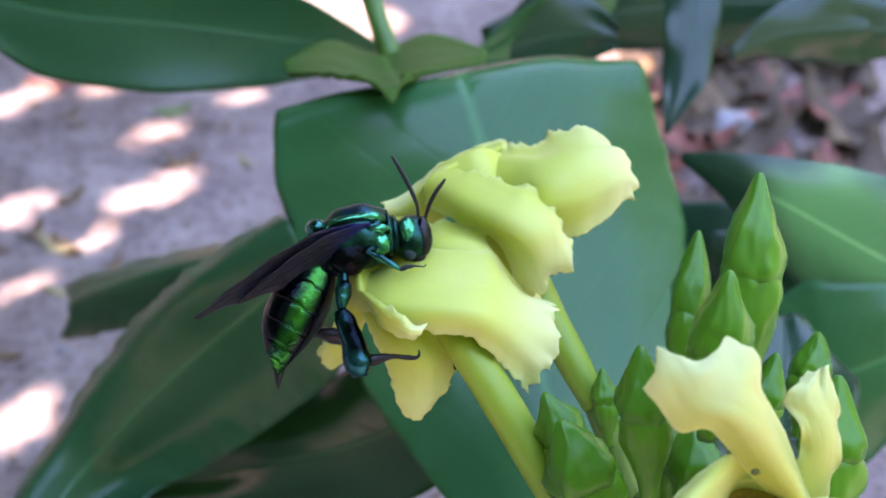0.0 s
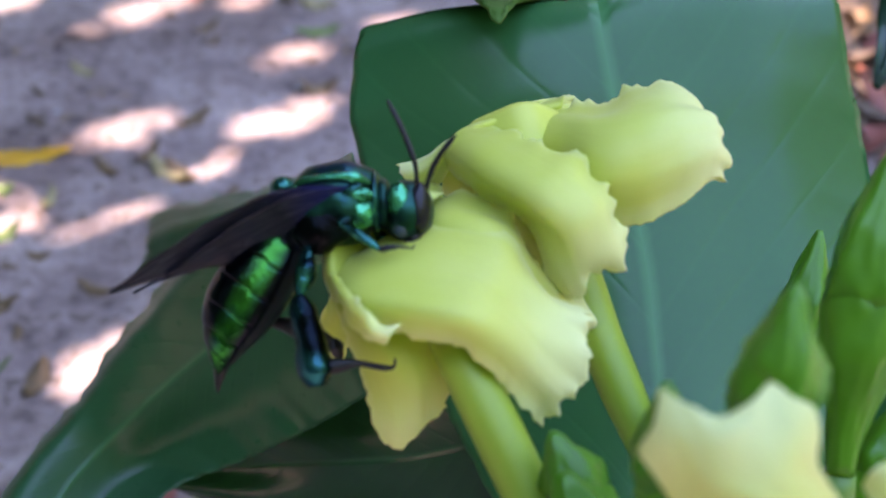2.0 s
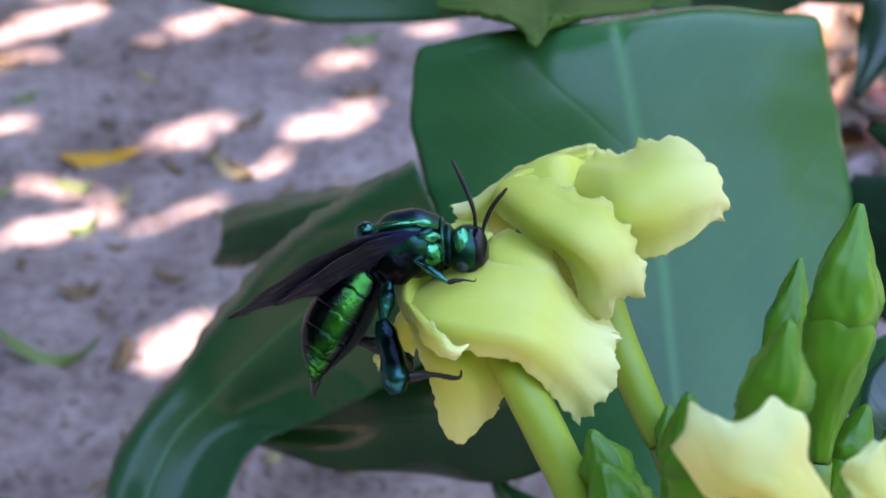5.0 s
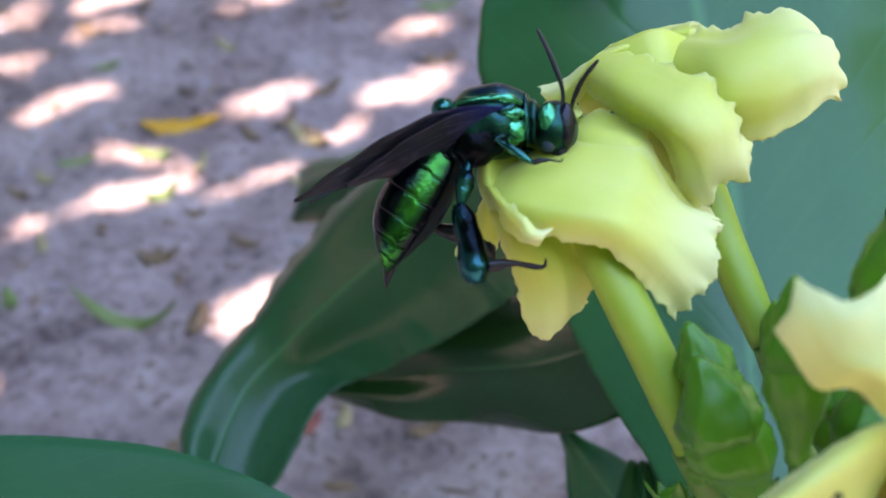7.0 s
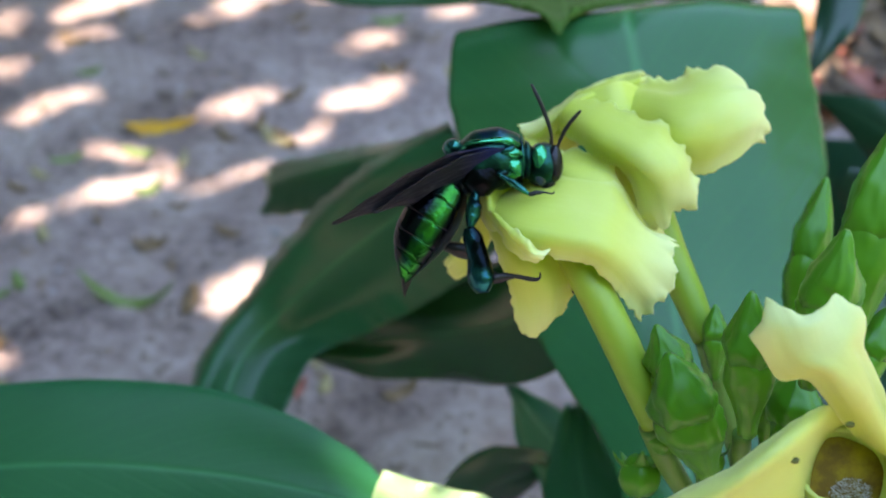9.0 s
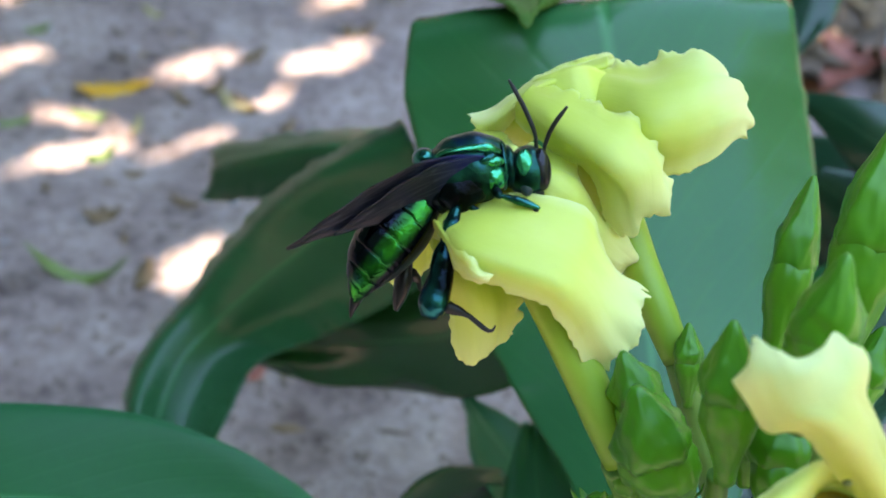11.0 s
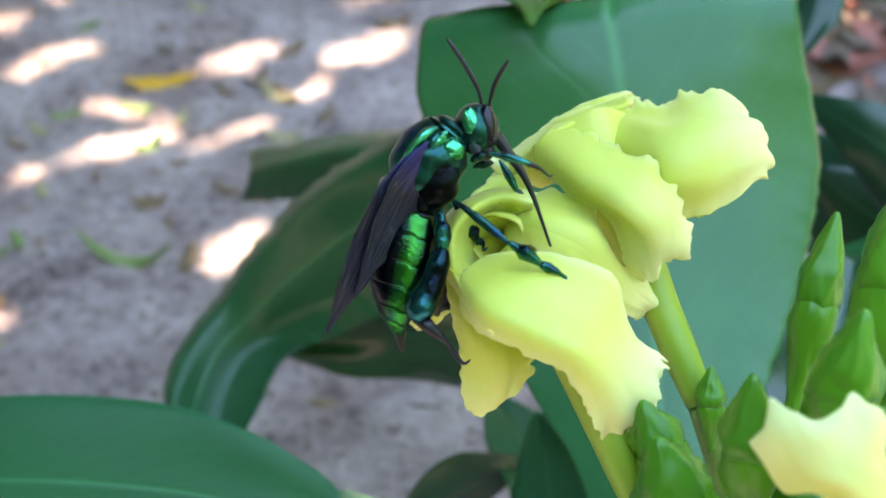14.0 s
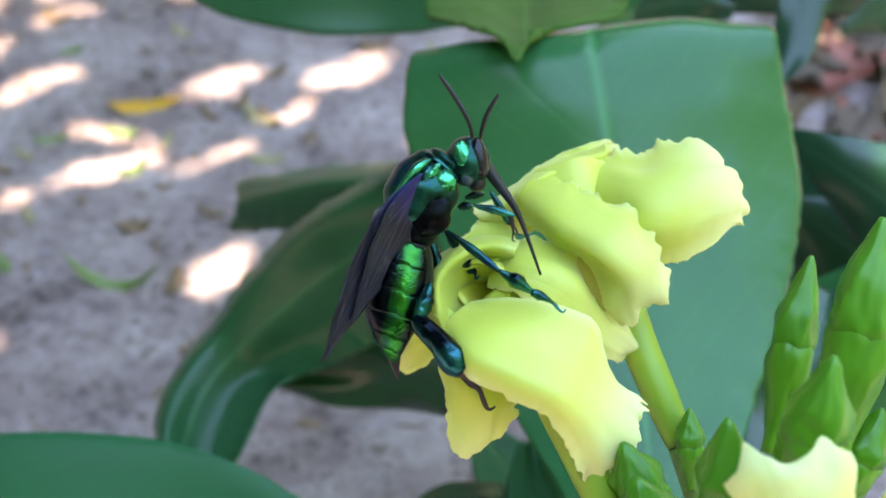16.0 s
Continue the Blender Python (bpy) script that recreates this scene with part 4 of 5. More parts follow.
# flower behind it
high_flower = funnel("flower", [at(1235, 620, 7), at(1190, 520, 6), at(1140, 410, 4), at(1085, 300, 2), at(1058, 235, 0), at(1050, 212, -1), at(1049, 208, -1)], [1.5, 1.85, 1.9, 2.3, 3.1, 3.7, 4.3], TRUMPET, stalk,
                     "trumpet flower seen from the side with rolled petals", wobble=0.06)
frilled(high_flower, (1090, 200, -1), [
    [(1038, 200, -3), (1046, 212, -1), (1056, 232, 1), (1072, 262, 1)],
    [(1104, 176, -3), (1110, 205, 3), (1120, 248, 6), (1122, 290, 4)],
    [(1160, 170, -1), (1166, 212, 7), (1172, 272, 9.5), (1160, 332, 6)],
    [(1206, 152, 0), (1222, 206, 8), (1234, 268, 10), (1220, 334, 7)],
    [(1246, 142, 1), (1272, 196, 7.2), (1284, 248, 9), (1270, 302, 7)],
    [(1272, 154, 1.5), (1303, 190, 5.4), (1312, 230, 7), (1290, 272, 6.4)],
    [(1284, 172, 1.5), (1314, 208, 4.6), (1318, 238, 5.6), (1296, 262, 5.6)]], PETAL_PALE, 6, 1.2, 1.1, 0.7, (0.9, 0.2, 1))
frilled(high_flower, (1010, 235, 4), [
    [(1002, 204, 1), (984, 218, 4.5), (970, 238, 5), (972, 266, 3)],
    [(1058, 214, 4), (1034, 236, 9), (1014, 264, 10), (1006, 292, 7)],
    [(1110, 238, 7), (1086, 264, 12), (1062, 292, 13), (1040, 312, 9)],
    [(1154, 257, 9), (1130, 290, 14), (1102, 322, 14.6), (1070, 332, 10)],
    [(1192, 295, 10), (1164, 326, 14.4), (1132, 354, 14.6), (1092, 372, 10)],
    [(1198, 346, 10), (1180, 368, 13), (1150, 392, 13), (1110, 404, 9.5)],
    [(1194, 376, 9), (1182, 396, 11), (1160, 413, 11), (1134, 420, 9)]], PETAL_PALE, 7, 1.2, 1.0, 0.7, (0.9, 0.2, 1))
frilled(high_flower, (990, 220, 2), [
    [(1112, 163, -4), (1112, 172, -1.5), (1108, 184, -1.5), (1098, 190, -4)],
    [(1060, 181, -3), (1062, 188, 0.6), (1060, 198, 1), (1056, 206, -1)],
    [(1008, 196, -1), (1006, 206, 3), (1000, 216, 3.5), (996, 226, 1)],
    [(966, 222, 0), (968, 232, 3.4), (968, 242, 3.6), (972, 252, 1)],
    [(936, 244, 0), (942, 254, 2.6), (950, 264, 2.6), (960, 274, 0)],
    [(910, 258, 0), (918, 268, 1.6), (932, 278, 1.4), (950, 288, -1)],
    [(894, 262, 0), (906, 272, 0.8), (920, 284, 0.6), (940, 294, -2)]], PETAL_PALE, 8, 0.3, 0.35, 0.25, (0.6, 0.3, 1), 1.2)
petal(high_flower, (1000, 240, 0), [(985, 240, 1), (958, 262, 0), (956, 296, -3)], [(1010, 262, 1), (1005, 290, 0), (985, 306, -3)], bulge=0.5, ruffle=0.3, seed=9)
petal(high_flower, (1075, 190, -4), [(1000, 206, -2), (1030, 186, -4), (1080, 168, -6), (1115, 160, -8)], [(1075, 222, -4), (1095, 205, -5), (1115, 190, -7), (1138, 176, -9)], bulge=0.8, ruffle=0.4, seed=10, frill=0.3)

# cream flower that faces up, closest to the viewer
near_flower = funnel("flower", [at(1440, 1150, 20), at(1450, 1010, 26), at(1458, 900, 32), at(1458, 850, 37), at(1458, 834, 39.5)], [1.6, 1.9, 2.9, 3.9, 4.1], CREAM, stalk,
                     "cream flower facing up with an ochre throat", wobble=0.06, lip=0.5)
frilled(near_flower, (1470, 760, 40), [
    [(1566, 850, 37), (1550, 830, 39.5), (1530, 812, 40), (1505, 796, 39.5), (1480, 786, 37)],
    [(1524, 732, 39), (1508, 734, 42), (1488, 738, 43), (1466, 744, 42.4), (1444, 752, 39.5)],
    [(1492, 666, 42), (1474, 672, 45), (1452, 682, 46), (1430, 696, 45.4), (1408, 714, 42.5)],
    [(1461, 618, 44.5), (1444, 630, 46.4), (1420, 644, 47), (1394, 660, 46.6), (1366, 676, 44.5)],
    [(1462, 586, 45), (1434, 598, 46.6), (1396, 614, 47), (1354, 638, 46.4), (1322, 676, 43.6)],
    [(1462, 566, 45), (1438, 560, 45.8), (1412, 560, 46), (1386, 574, 46.6), (1358, 588, 46.8), (1330, 586, 46.2), (1308, 584, 45.6), (1296, 600, 45.2), (1286, 626, 44.4)],
    [(1457, 549, 44.8), (1434, 541, 45), (1412, 526, 44.6), (1392, 546, 45.8), (1358, 569, 46), (1326, 555, 45.6), (1295, 536, 44.6), (1290, 574, 45), (1266, 600, 44)]], CREAM, 12, 0.12, 0.2, 0.35, (0.4, 0.4, 0.5))
frilled(near_flower, (1410, 745, 41), [
    [(1472, 738, 38), (1420, 775, 37), (1394, 830, 37), (1388, 900, 37)],
    [(1415, 718, 42), (1382, 766, 44), (1362, 830, 43.5), (1350, 920, 41)],
    [(1345, 752, 44), (1312, 802, 46.4), (1284, 862, 45.5), (1272, 950, 42)],
    [(1255, 818, 44), (1226, 862, 45.8), (1202, 912, 44.6), (1192, 980, 41)],
    [(1150, 876, 41.5), (1122, 920, 42.4), (1102, 960, 41.4), (1092, 1010, 39)],
    [(1060, 930, 38), (1045, 960, 38), (1035, 990, 37), (1030, 1020, 36)]], CREAM, 13, 0.15, 0.25, 0.5, (0.5, 0.3, 1))
petal(near_flower, (1530, 760, 38), [(1500, 780, 37), (1540, 720, 39), (1528, 660, 40), (1518, 628, 40), (1560, 596, 39)], [(1570, 830, 36), (1606, 740, 38), (1610, 660, 39), (1598, 584, 39)], CREAM, bulge=1.2, ruffle=0.5, seed=14, frill=0.5)
petal(near_flower, (1530, 860, 38), [(1520, 800, 37), (1600, 810, 40), (1690, 840, 39), (1760, 900, 36)], [(1510, 900, 37), (1580, 940, 40), (1670, 970, 39), (1740, 1000, 36)], CREAM, bulge=1.6, ruffle=0.4, seed=15)
petal(near_flower, (1450, 900, 38), [(1400, 880, 38), (1370, 960, 41), (1330, 1050, 41), (1300, 1120, 38)], [(1520, 900, 38), (1500, 970, 41), (1470, 1060, 41), (1430, 1140, 38)], CREAM, bulge=1.6, ruffle=0.4, seed=16)
put("throat", ball("throat", at(1458, 842, 35.6), (4.0, 3.9, 0.5), THROAT, shape=lambda x, y, z: 1 + 0.16 * math.sin(2 * math.atan2(y, x)) ** 2 * (1 - abs(z)) + 0.1 * noise.noise(Vector((5 * x, 5 * y, 5 * z)))), near_flower, "ochre and brown throat")

# small dark lumps stand for the shade inside tiny holes
PORE = plain_material("pore_shade", (0.05, 0.06, 0.01), (0.10, 0.11, 0.02), 300, 0.8)
for u, v, z in ((1450, 752, 43.2), (1352, 816, 45.0), (1546, 814, 40.4)):
    put("pore", ball("pore", at(u, v, z), (0.42, 0.3, 0.25), PORE, n=8, seg=12), near_flower)


def throat_hairs():
    rng = random.Random(3)
    verts, faces = [], []
    for _ in range(420):
        a, r = rng.uniform(0, 6.28), 1.9 * math.sqrt(rng.random())
        p = at(1464, 872, 36.0) + Vector((r * math.cos(a), 0.7 * r * math.sin(a), 0))
        d = Vector((rng.uniform(-0.5, 0.5), rng.uniform(-0.4, 0.4), rng.uniform(0.5, 1.4)))
        e = d.cross(Vector((rng.uniform(-1, 1), rng.uniform(-1, 1), 0.2))).normalized() * 0.03
        g = d.cross(e).normalized() * 0.03
        k = len(verts)
        verts.extend([p + e, p - e * 0.5 + g, p - e * 0.5 - g, p + d])
        faces.extend([(k, k + 1, k + 3), (k + 1, k + 2, k + 3), (k + 2, k, k + 3)])
    put("hairs", mesh_of("hairs", verts, faces, HAIR), near_flower, "whitish fuzz in the throat")


throat_hairs()


def bud(base, tip, width, seed=0, long=1.0):
    """A ribbed bud: a swollen tube under a pointed cone of folded sepals."""
    b, t = at(*base), at(*tip)
    axis = t - b
    ln = axis.length
    ax = axis.normalized()
    side = ax.cross(Vector((0.1, 0.2, 1))).normalized()
    fwd = side.cross(ax)
    prof = [(0.0, 0.34), (0.10, 0.40), (0.22, 0.58), (0.34, 0.84), (0.44, 0.98), (0.51, 0.99), (0.56, 0.90), (0.59, 0.74)]
    cone = [(0.525, 0.82), (0.545, 0.94), (0.60, 0.99), (0.68, 0.95), (0.79, 0.70), (0.89, 0.43), (0.955, 0.27), (1.0, 0.10)]
    made = []
    for name, rows, mat_, depth in (("bud", prof, BUD, 0.05), ("sepal_cone", cone, BUD_TIP, 0.085)):
        verts, faces, seg = [], [], 60
        ss = np.linspace(0, 1, 16)
        sp = spline([(r[0] * 10, r[1], 0) for r in rows], 16)
        for k, (s10, r, _) in enumerate(sp):
            for j in range(seg):
                f = 2 * math.pi * j / seg
                # five flat faces that meet in soft ridges, turning a little towards the tip
                cell = (f + seed + (s10 * 0.16 if name == "sepal_cone" else 0.05 * s10)) % (2 * math.pi / 5) - math.pi / 5
                facet = math.cos(math.pi / 5) / math.cos(cell) * 1.12 - 1.0
                lap = max(0.0, 1 - abs(cell + math.pi / 5) / 0.16)
                rr = max(r, 0.01) * width / 2 * (1 + (0.25 * math.sin(math.pi * ss[k]) if name == "bud" else 0.55) * facet + depth * 0.55 * lap * (name != "bud"))
                rr *= 1 + 0.16 * noise.noise(Vector((math.cos(f) + seed, math.sin(f), s10 * 0.7))) + 0.10 * noise.noise(Vector((3 * math.cos(f) + seed, 3 * math.sin(f), s10 * 1.6)))
                verts.append(b + ax * (s10 / 10 * ln) + (side * math.cos(f) + fwd * math.sin(f)) * rr)
        for i in range(15):
            for j in range(seg):
                a, c = i * seg + j, i * seg + (j + 1) % seg
                faces.append((a, c, c + seg, a + seg))
        faces += [tuple(range(seg))[::-1], tuple(15 * seg + j for j in range(seg))]
        made.append(mesh_of(name, verts, faces, mat_))
    ob = put("bud", made[0], stalk)
    put("sepal_cone", made[1], ob)
    return ob


for k, (base, tip, width) in enumerate([
        ((1478, 640, 14), (1540, 243, 17), 6.7), ((1385, 650, -3), (1446, 333, -3), 5.0), ((1385, 690, 34), (1438, 415, 40), 5.6), ((1290, 780, 28), (1284, 529, 33), 5.2),
        ((1250, 690, 9), (1246, 558, 10), 2.9), ((1200, 760, 18), (1132, 594, 21), 5.2), ((1235, 860, 20), (1150, 642, 25), 7.2), ((1480, 740, 10), (1553, 553, 12), 4.6),
        ((1590, 900, 24), (1640, 600, 26), 6.6), ((1340, 800, 16), (1322, 640, 18), 5.0), ((1590, 700, 4), (1640, 520, 4), 5.0), ((1385, 900, 22), (1380, 640, 22), 5.6)]):
    bud(base, tip, width, k * 1.3)

# stalks and calyces
for pts, radii in [
        ([(1135, 770, 17), (1165, 830, 14), (1250, 960, 8), (1330, 1120, 4)], [1.5, 1.2, 1.3, 1.8]), ([(1235, 620, 7), (1275, 740, 5), (1320, 900, 3), (1330, 1120, 4)], [1.4, 1.3, 1.4, 1.8]),
        ([(1478, 640, 14), (1465, 760, 12), (1420, 920, 8), (1340, 1120, 4)], [1.3, 1.4, 1.5, 1.8]), ([(1235, 860, 18), (1270, 960, 10), (1330, 1120, 4)], [1.3, 1.3, 1.6]),
        ([(1330, 1100, 4), (1330, 1500, -30), (1300, 2300, -100)], [2.6, 3.0, 3.6]), ([(1290, 780, 20), (1300, 920, 12), (1330, 1120, 4)], [1.0, 1.2, 1.6]),
        ([(1440, 1150, 20), (1400, 1250, 8), (1340, 1400, -20)], [1.6, 1.7, 2.2]), ([(1480, 740, 10), (1450, 900, 8), (1350, 1120, 4)], [1.1, 1.2, 1.5]),
        ([(1590, 900, 24), (1540, 1050, 14), (1350, 1250, -8)], [1.3, 1.5, 1.8])]:
    tube_part("stem", pts, radii, STALK, stalk)
for u, v, z, s, lean_u in [(1125, 765, 17, 1.0, -40), (1075, 830, 12, 1.5, -25), (1230, 630, 6, 0.9, -20), (1215, 800, 16, 0.9, -30)]:
    cup_ob = put("calyx", ball("calyx", at(u + 30 * s, v + 30, z), (1.5 * s, 1.6 * s, 1.5 * s), BUD, shape=lambda x, y, z_: 1 + 0.06 * math.sin(5 * math.atan2(z_, x))), stalk, "small green calyx with pointed lobes")
    for j in range(5):
        a = 6.283 * j / 5 + 0.4
        p0 = at(u + 30 * s, v + 22, z)
        tip_v = p0 + Vector((math.cos(a) * 2.2 * s, 1.5 * s + 0.6 * math.sin(a), math.sin(a) * 2.0 * s))
        mid_v = (p0 + tip_v) / 2 + Vector((math.cos(a) * 0.5, -0.4, math.sin(a) * 0.5))
        put("lobe", blade("lobe", [p0, mid_v, tip_v], [0.7 * s, 0.6 * s, 0.05], Vector((-math.sin(a), 0, math.cos(a))), BUD_TIP, 0.3, 0, 1, j, 0.2, 10, 7), cup_ob)


# ---- bee ----
# its own frame: x ahead, y to its back, z to its right side, in mm from the middle of the thorax
bee = tagged(new("bee"), "metallic green bee with smoky dark wings feeding on a yellow flower", "bee")


def bee_part(name, me, parent=None, label="", hinge=None):
    ob = put(name, me, parent or bee, label)
    if hinge is not None:
        ob.location = Vector(hinge) * MM
    return ob


thorax = bee_part("thorax", ball("thorax", (0, -0.1, 0), (4.1, 3.45, 3.2), NIGHT_TEAL, n=26, seg=36, shape=lambda x, y, z: 1 + 0.03 * math.sin(7 * x + 2 * y) - 0.05 * max(0, -y) + 0.04 * noise.noise(Vector((3 * x, 3 * y, 3 * z)))), None, "dark teal metallic thorax")
bee_part("back_plate", ball("back_plate", (0.3, 1.1, 0), (3.75, 2.45, 2.85), NIGHT_TEAL, shape=lambda x, y, z: 1 + 0.025 * math.sin(9 * x)), thorax, "domed blue-black back plate")
bee_part("collar_plate", ball("collar_plate", (3.35, 0.1, 0), (0.65, 2.5, 2.45), TEAL), thorax, "green ring at the neck")
bee_part("rear_plate", ball("rear_plate", (-3.9, 1.55, 0), (1.15, 1.05, 1.9), TEAL), thorax, "blue-green bulge behind the thorax")
bee_part("collar", ball("collar", (4.0, -0.2, 0), (0.75, 2.1, 2.1), NIGHT_TEAL), thorax)
for s in (1, -1):
    bee_part("plate_edge", tube("plate_edge", [(-3.1, 1.35, 1.6 * s), (-2.2, 1.75, 2.25 * s), (-0.4, 1.9, 2.75 * s), (1.6, 1.85, 2.6 * s), (3.1, 1.3, 2.1 * s)], [0.2, 0.42, 0.4, 0.34, 0.5, 0.55, 0.3], GREEN, 26, 12, lump=0.25), thorax, "bright green rim of the back plate")
    bee_part("shoulder_plate", ball("shoulder_plate", (2.1, 0.55, 2.6 * s), (1.2, 0.6, 0.62), GREEN, (0, 0, -14), shape=lambda x, y, z: 1 + 0.2 * noise.noise(Vector((2 * x, 2 * y, 2 * z)))), thorax)
    bee_part("thorax_side", ball("thorax_side", (2.3, -0.95, 1.9 * s), (1.15, 1.25, 1.1), GREEN, (0, 0, 10), shape=lambda x, y, z: 1 + 0.14 * noise.noise(Vector((2.4 * x, 2.4 * y, 2.4 * z)))), thorax, "bright green side plate")
    bee_part("thorax_side", ball("thorax_side", (-0.8, -1.7, 1.75 * s), (2.5, 2.0, 1.3), BODY_BLACK, (0, 0, 20), shape=lambda x, y, z: 1 + 0.12 * noise.noise(Vector((2 * x, 2 * y, 2 * z)))), thorax)

bee_part("waist", ball("waist", (-2.9, -1.7, 0), (2.2, 2.1, 2.2), BODY_BLACK), thorax, "black waist")

HEAD_HINGE = (4.3, -0.5, 0)
bee_head = bee_part("head", ball("head", (1.5, -0.3, 0), (2.15, 2.6, 2.65), NIGHT_TEAL, shape=lambda x, y, z: 1 - 0.12 * max(0, -y) ** 2), None, "metallic green head", HEAD_HINGE)
for s in (1, -1):
    bee_part("eye", ball("eye", (2.55, 0.0, 1.5 * s), (0.85, 2.0, 1.05), EYE, (0, -24 * s, 4)), bee_head, "glossy dark compound eye")
    bee_part("cheek", ball("cheek", (0.95, 0.4, 2.0 * s), (0.85, 1.5, 0.62), GREEN, (0, 0, 8), shape=lambda x, y, z: 1 + 0.12 * noise.noise(Vector((3 * x, 3 * y, 3 * z)))), bee_head, "bright green cheek behind the eye")
    bee_part("cheek", ball("cheek", (1.1, -1.7, 1.7 * s), (0.6, 0.8, 0.45), PALE_FACE), bee_head, "pale bluish lower cheek")
    path = [(2.9, 1.1, 0.0), (3.1, 2.4, 0.4), (3.9, 4.2, 0.9), (5.1, 5.8, 1.3)] if s < 0 else [(2.2, 1.75, 0.75), (2.0, 3.5, 0.95), (1.0, 5.9, 1.1), (-0.35, 8.4, 1.2)]
    bee_part("antenna", tube("antenna", path, [0.2, 0.17, 0.23, 0.23, 0.23, 0.22, 0.12], BLACK, 30, 10, lump=0.12), bee_head, "jointed black antenna")
bee_part("jaw", ball("jaw", (2.1, -2.3, 0), (0.9, 0.9, 1.3), BLACK), bee_head)
tongue = bee_part("tongue", tube("tongue", [(0, 0, 0), (1.4, -2.9, 0), (2.8, -6.4, 0), (3.8, -12.4, 0)], [0.75, 0.58, 0.42, 0.24, 0.18, 0.12], BLACK, 24, 12), None, "long dark tongue", (6.2, -2.2, 0))

ABD_HINGE = (-3.7, -2.0, 0)
abdomen = bee_part("abdomen", tube("abdomen", [(0.6, 0, 0), (-2, 0.1, 0), (-6, 0.2, 0), (-9.4, -0.1, 0), (-12.4, -0.8, 0)], [1.0, 2.3, 2.95, 2.95, 2.5, 1.5, 0.15], BLACK, 30, 24), None, "dark abdomen with green metallic plates", ABD_HINGE)


def tergite(x0, x1, r0, r1, material):
    """A plate that wraps the back and sides of the abdomen."""
    verts, faces, n, seg = [], [], 10, 34
    for layer in (0.0, -0.22):
        for i in range(n):
            s = i / (n - 1)
            x, r = x0 + (x1 - x0) * s, r0 + (r1 - r0) * s + 0.10 * math.sin(math.pi * s) ** 0.5 + layer
            dy = 0.12 - 0.8 * max(0, (-x - 8.0) / 4.4) ** 1.5
            for j in range(seg):
                f = radians(-38 + 256 * j / (seg - 1))
                verts.append((x - 0.25 * (math.sin(f) < 0), dy + r * math.sin(f), r * 0.98 * math.cos(f)))
    m = n * seg
    for i in range(n - 1):
        for j in range(seg - 1):
            a = i * seg + j
            faces += [(a, a + seg, a + seg + 1, a + 1), (m + a, m + a + 1, m + a + seg + 1, m + a + seg)]
    for j in range(seg - 1):
        faces += [(j, j + 1, m + j + 1, m + j), ((n - 1) * seg + j + 1, (n - 1) * seg + j, m + (n - 1) * seg + j, m + (n - 1) * seg + j + 1)]
    for i in range(n - 1):
        faces += [(i * seg, m + i * seg, m + (i + 1) * seg, (i + 1) * seg), (i * seg + seg - 1, (i + 1) * seg + seg - 1, m + (i + 1) * seg + seg - 1, m + i * seg + seg - 1)]
    return bee_part("abdomen_plate", mesh_of("abdomen_plate", verts, faces, material), abdomen)


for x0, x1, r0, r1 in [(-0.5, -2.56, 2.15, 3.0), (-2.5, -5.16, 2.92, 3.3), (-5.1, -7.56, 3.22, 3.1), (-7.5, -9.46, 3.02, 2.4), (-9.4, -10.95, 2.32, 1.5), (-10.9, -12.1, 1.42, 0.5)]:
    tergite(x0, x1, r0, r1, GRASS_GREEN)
bee_part("tail_point", tube("tail_point", [(-11.7, -0.65, 0), (-12.9, -1.1, 0), (-13.7, -1.5, 0)], [0.65, 0.38, 0.06], BLACK, 10, 10), abdomen)

WING_HINGE = (1.6, 0.7, 2.75)
wings = []


def wing(side, length, width, lift, drop, splay):
    pts = [(0, 0, 0), (-length * 0.3, lift, splay * side * 0.4), (-length * 0.65, lift * 0.8, splay * side * 0.8), (-length, 0, splay * side)]
    me = blade("wing", pts, [0.7, width * 0.82, width, width * 0.98, width * 0.82, width * 0.58, width * 0.30, width * 0.05], (0, 0.62, 0.78 * side), WING, 0.10, 0.10, 4, side, 0.07, 34, 13)
    hinge = (WING_HINGE[0], WING_HINGE[1], WING_HINGE[2] * side)
    ob = bee_part("wing", me, None, "smoky violet-black veined wing", hinge)
    wings.append((ob, hinge, drop))
    bee_part("wing_base", ball("wing_base", (0.1, 0.1, 0), (1.0, 0.5, 0.6), TEAL), ob)


wing(1, 20.0, 2.8, 0.5, 13, 0.9)
wing(1, 15.6, 2.5, 0.1, 15, 0.5)
wing(-1, 19.8, 1.7, 0.5, 13, 0.2)
wing(-1, 15.0, 1.5, 0.1, 14, 0.1)

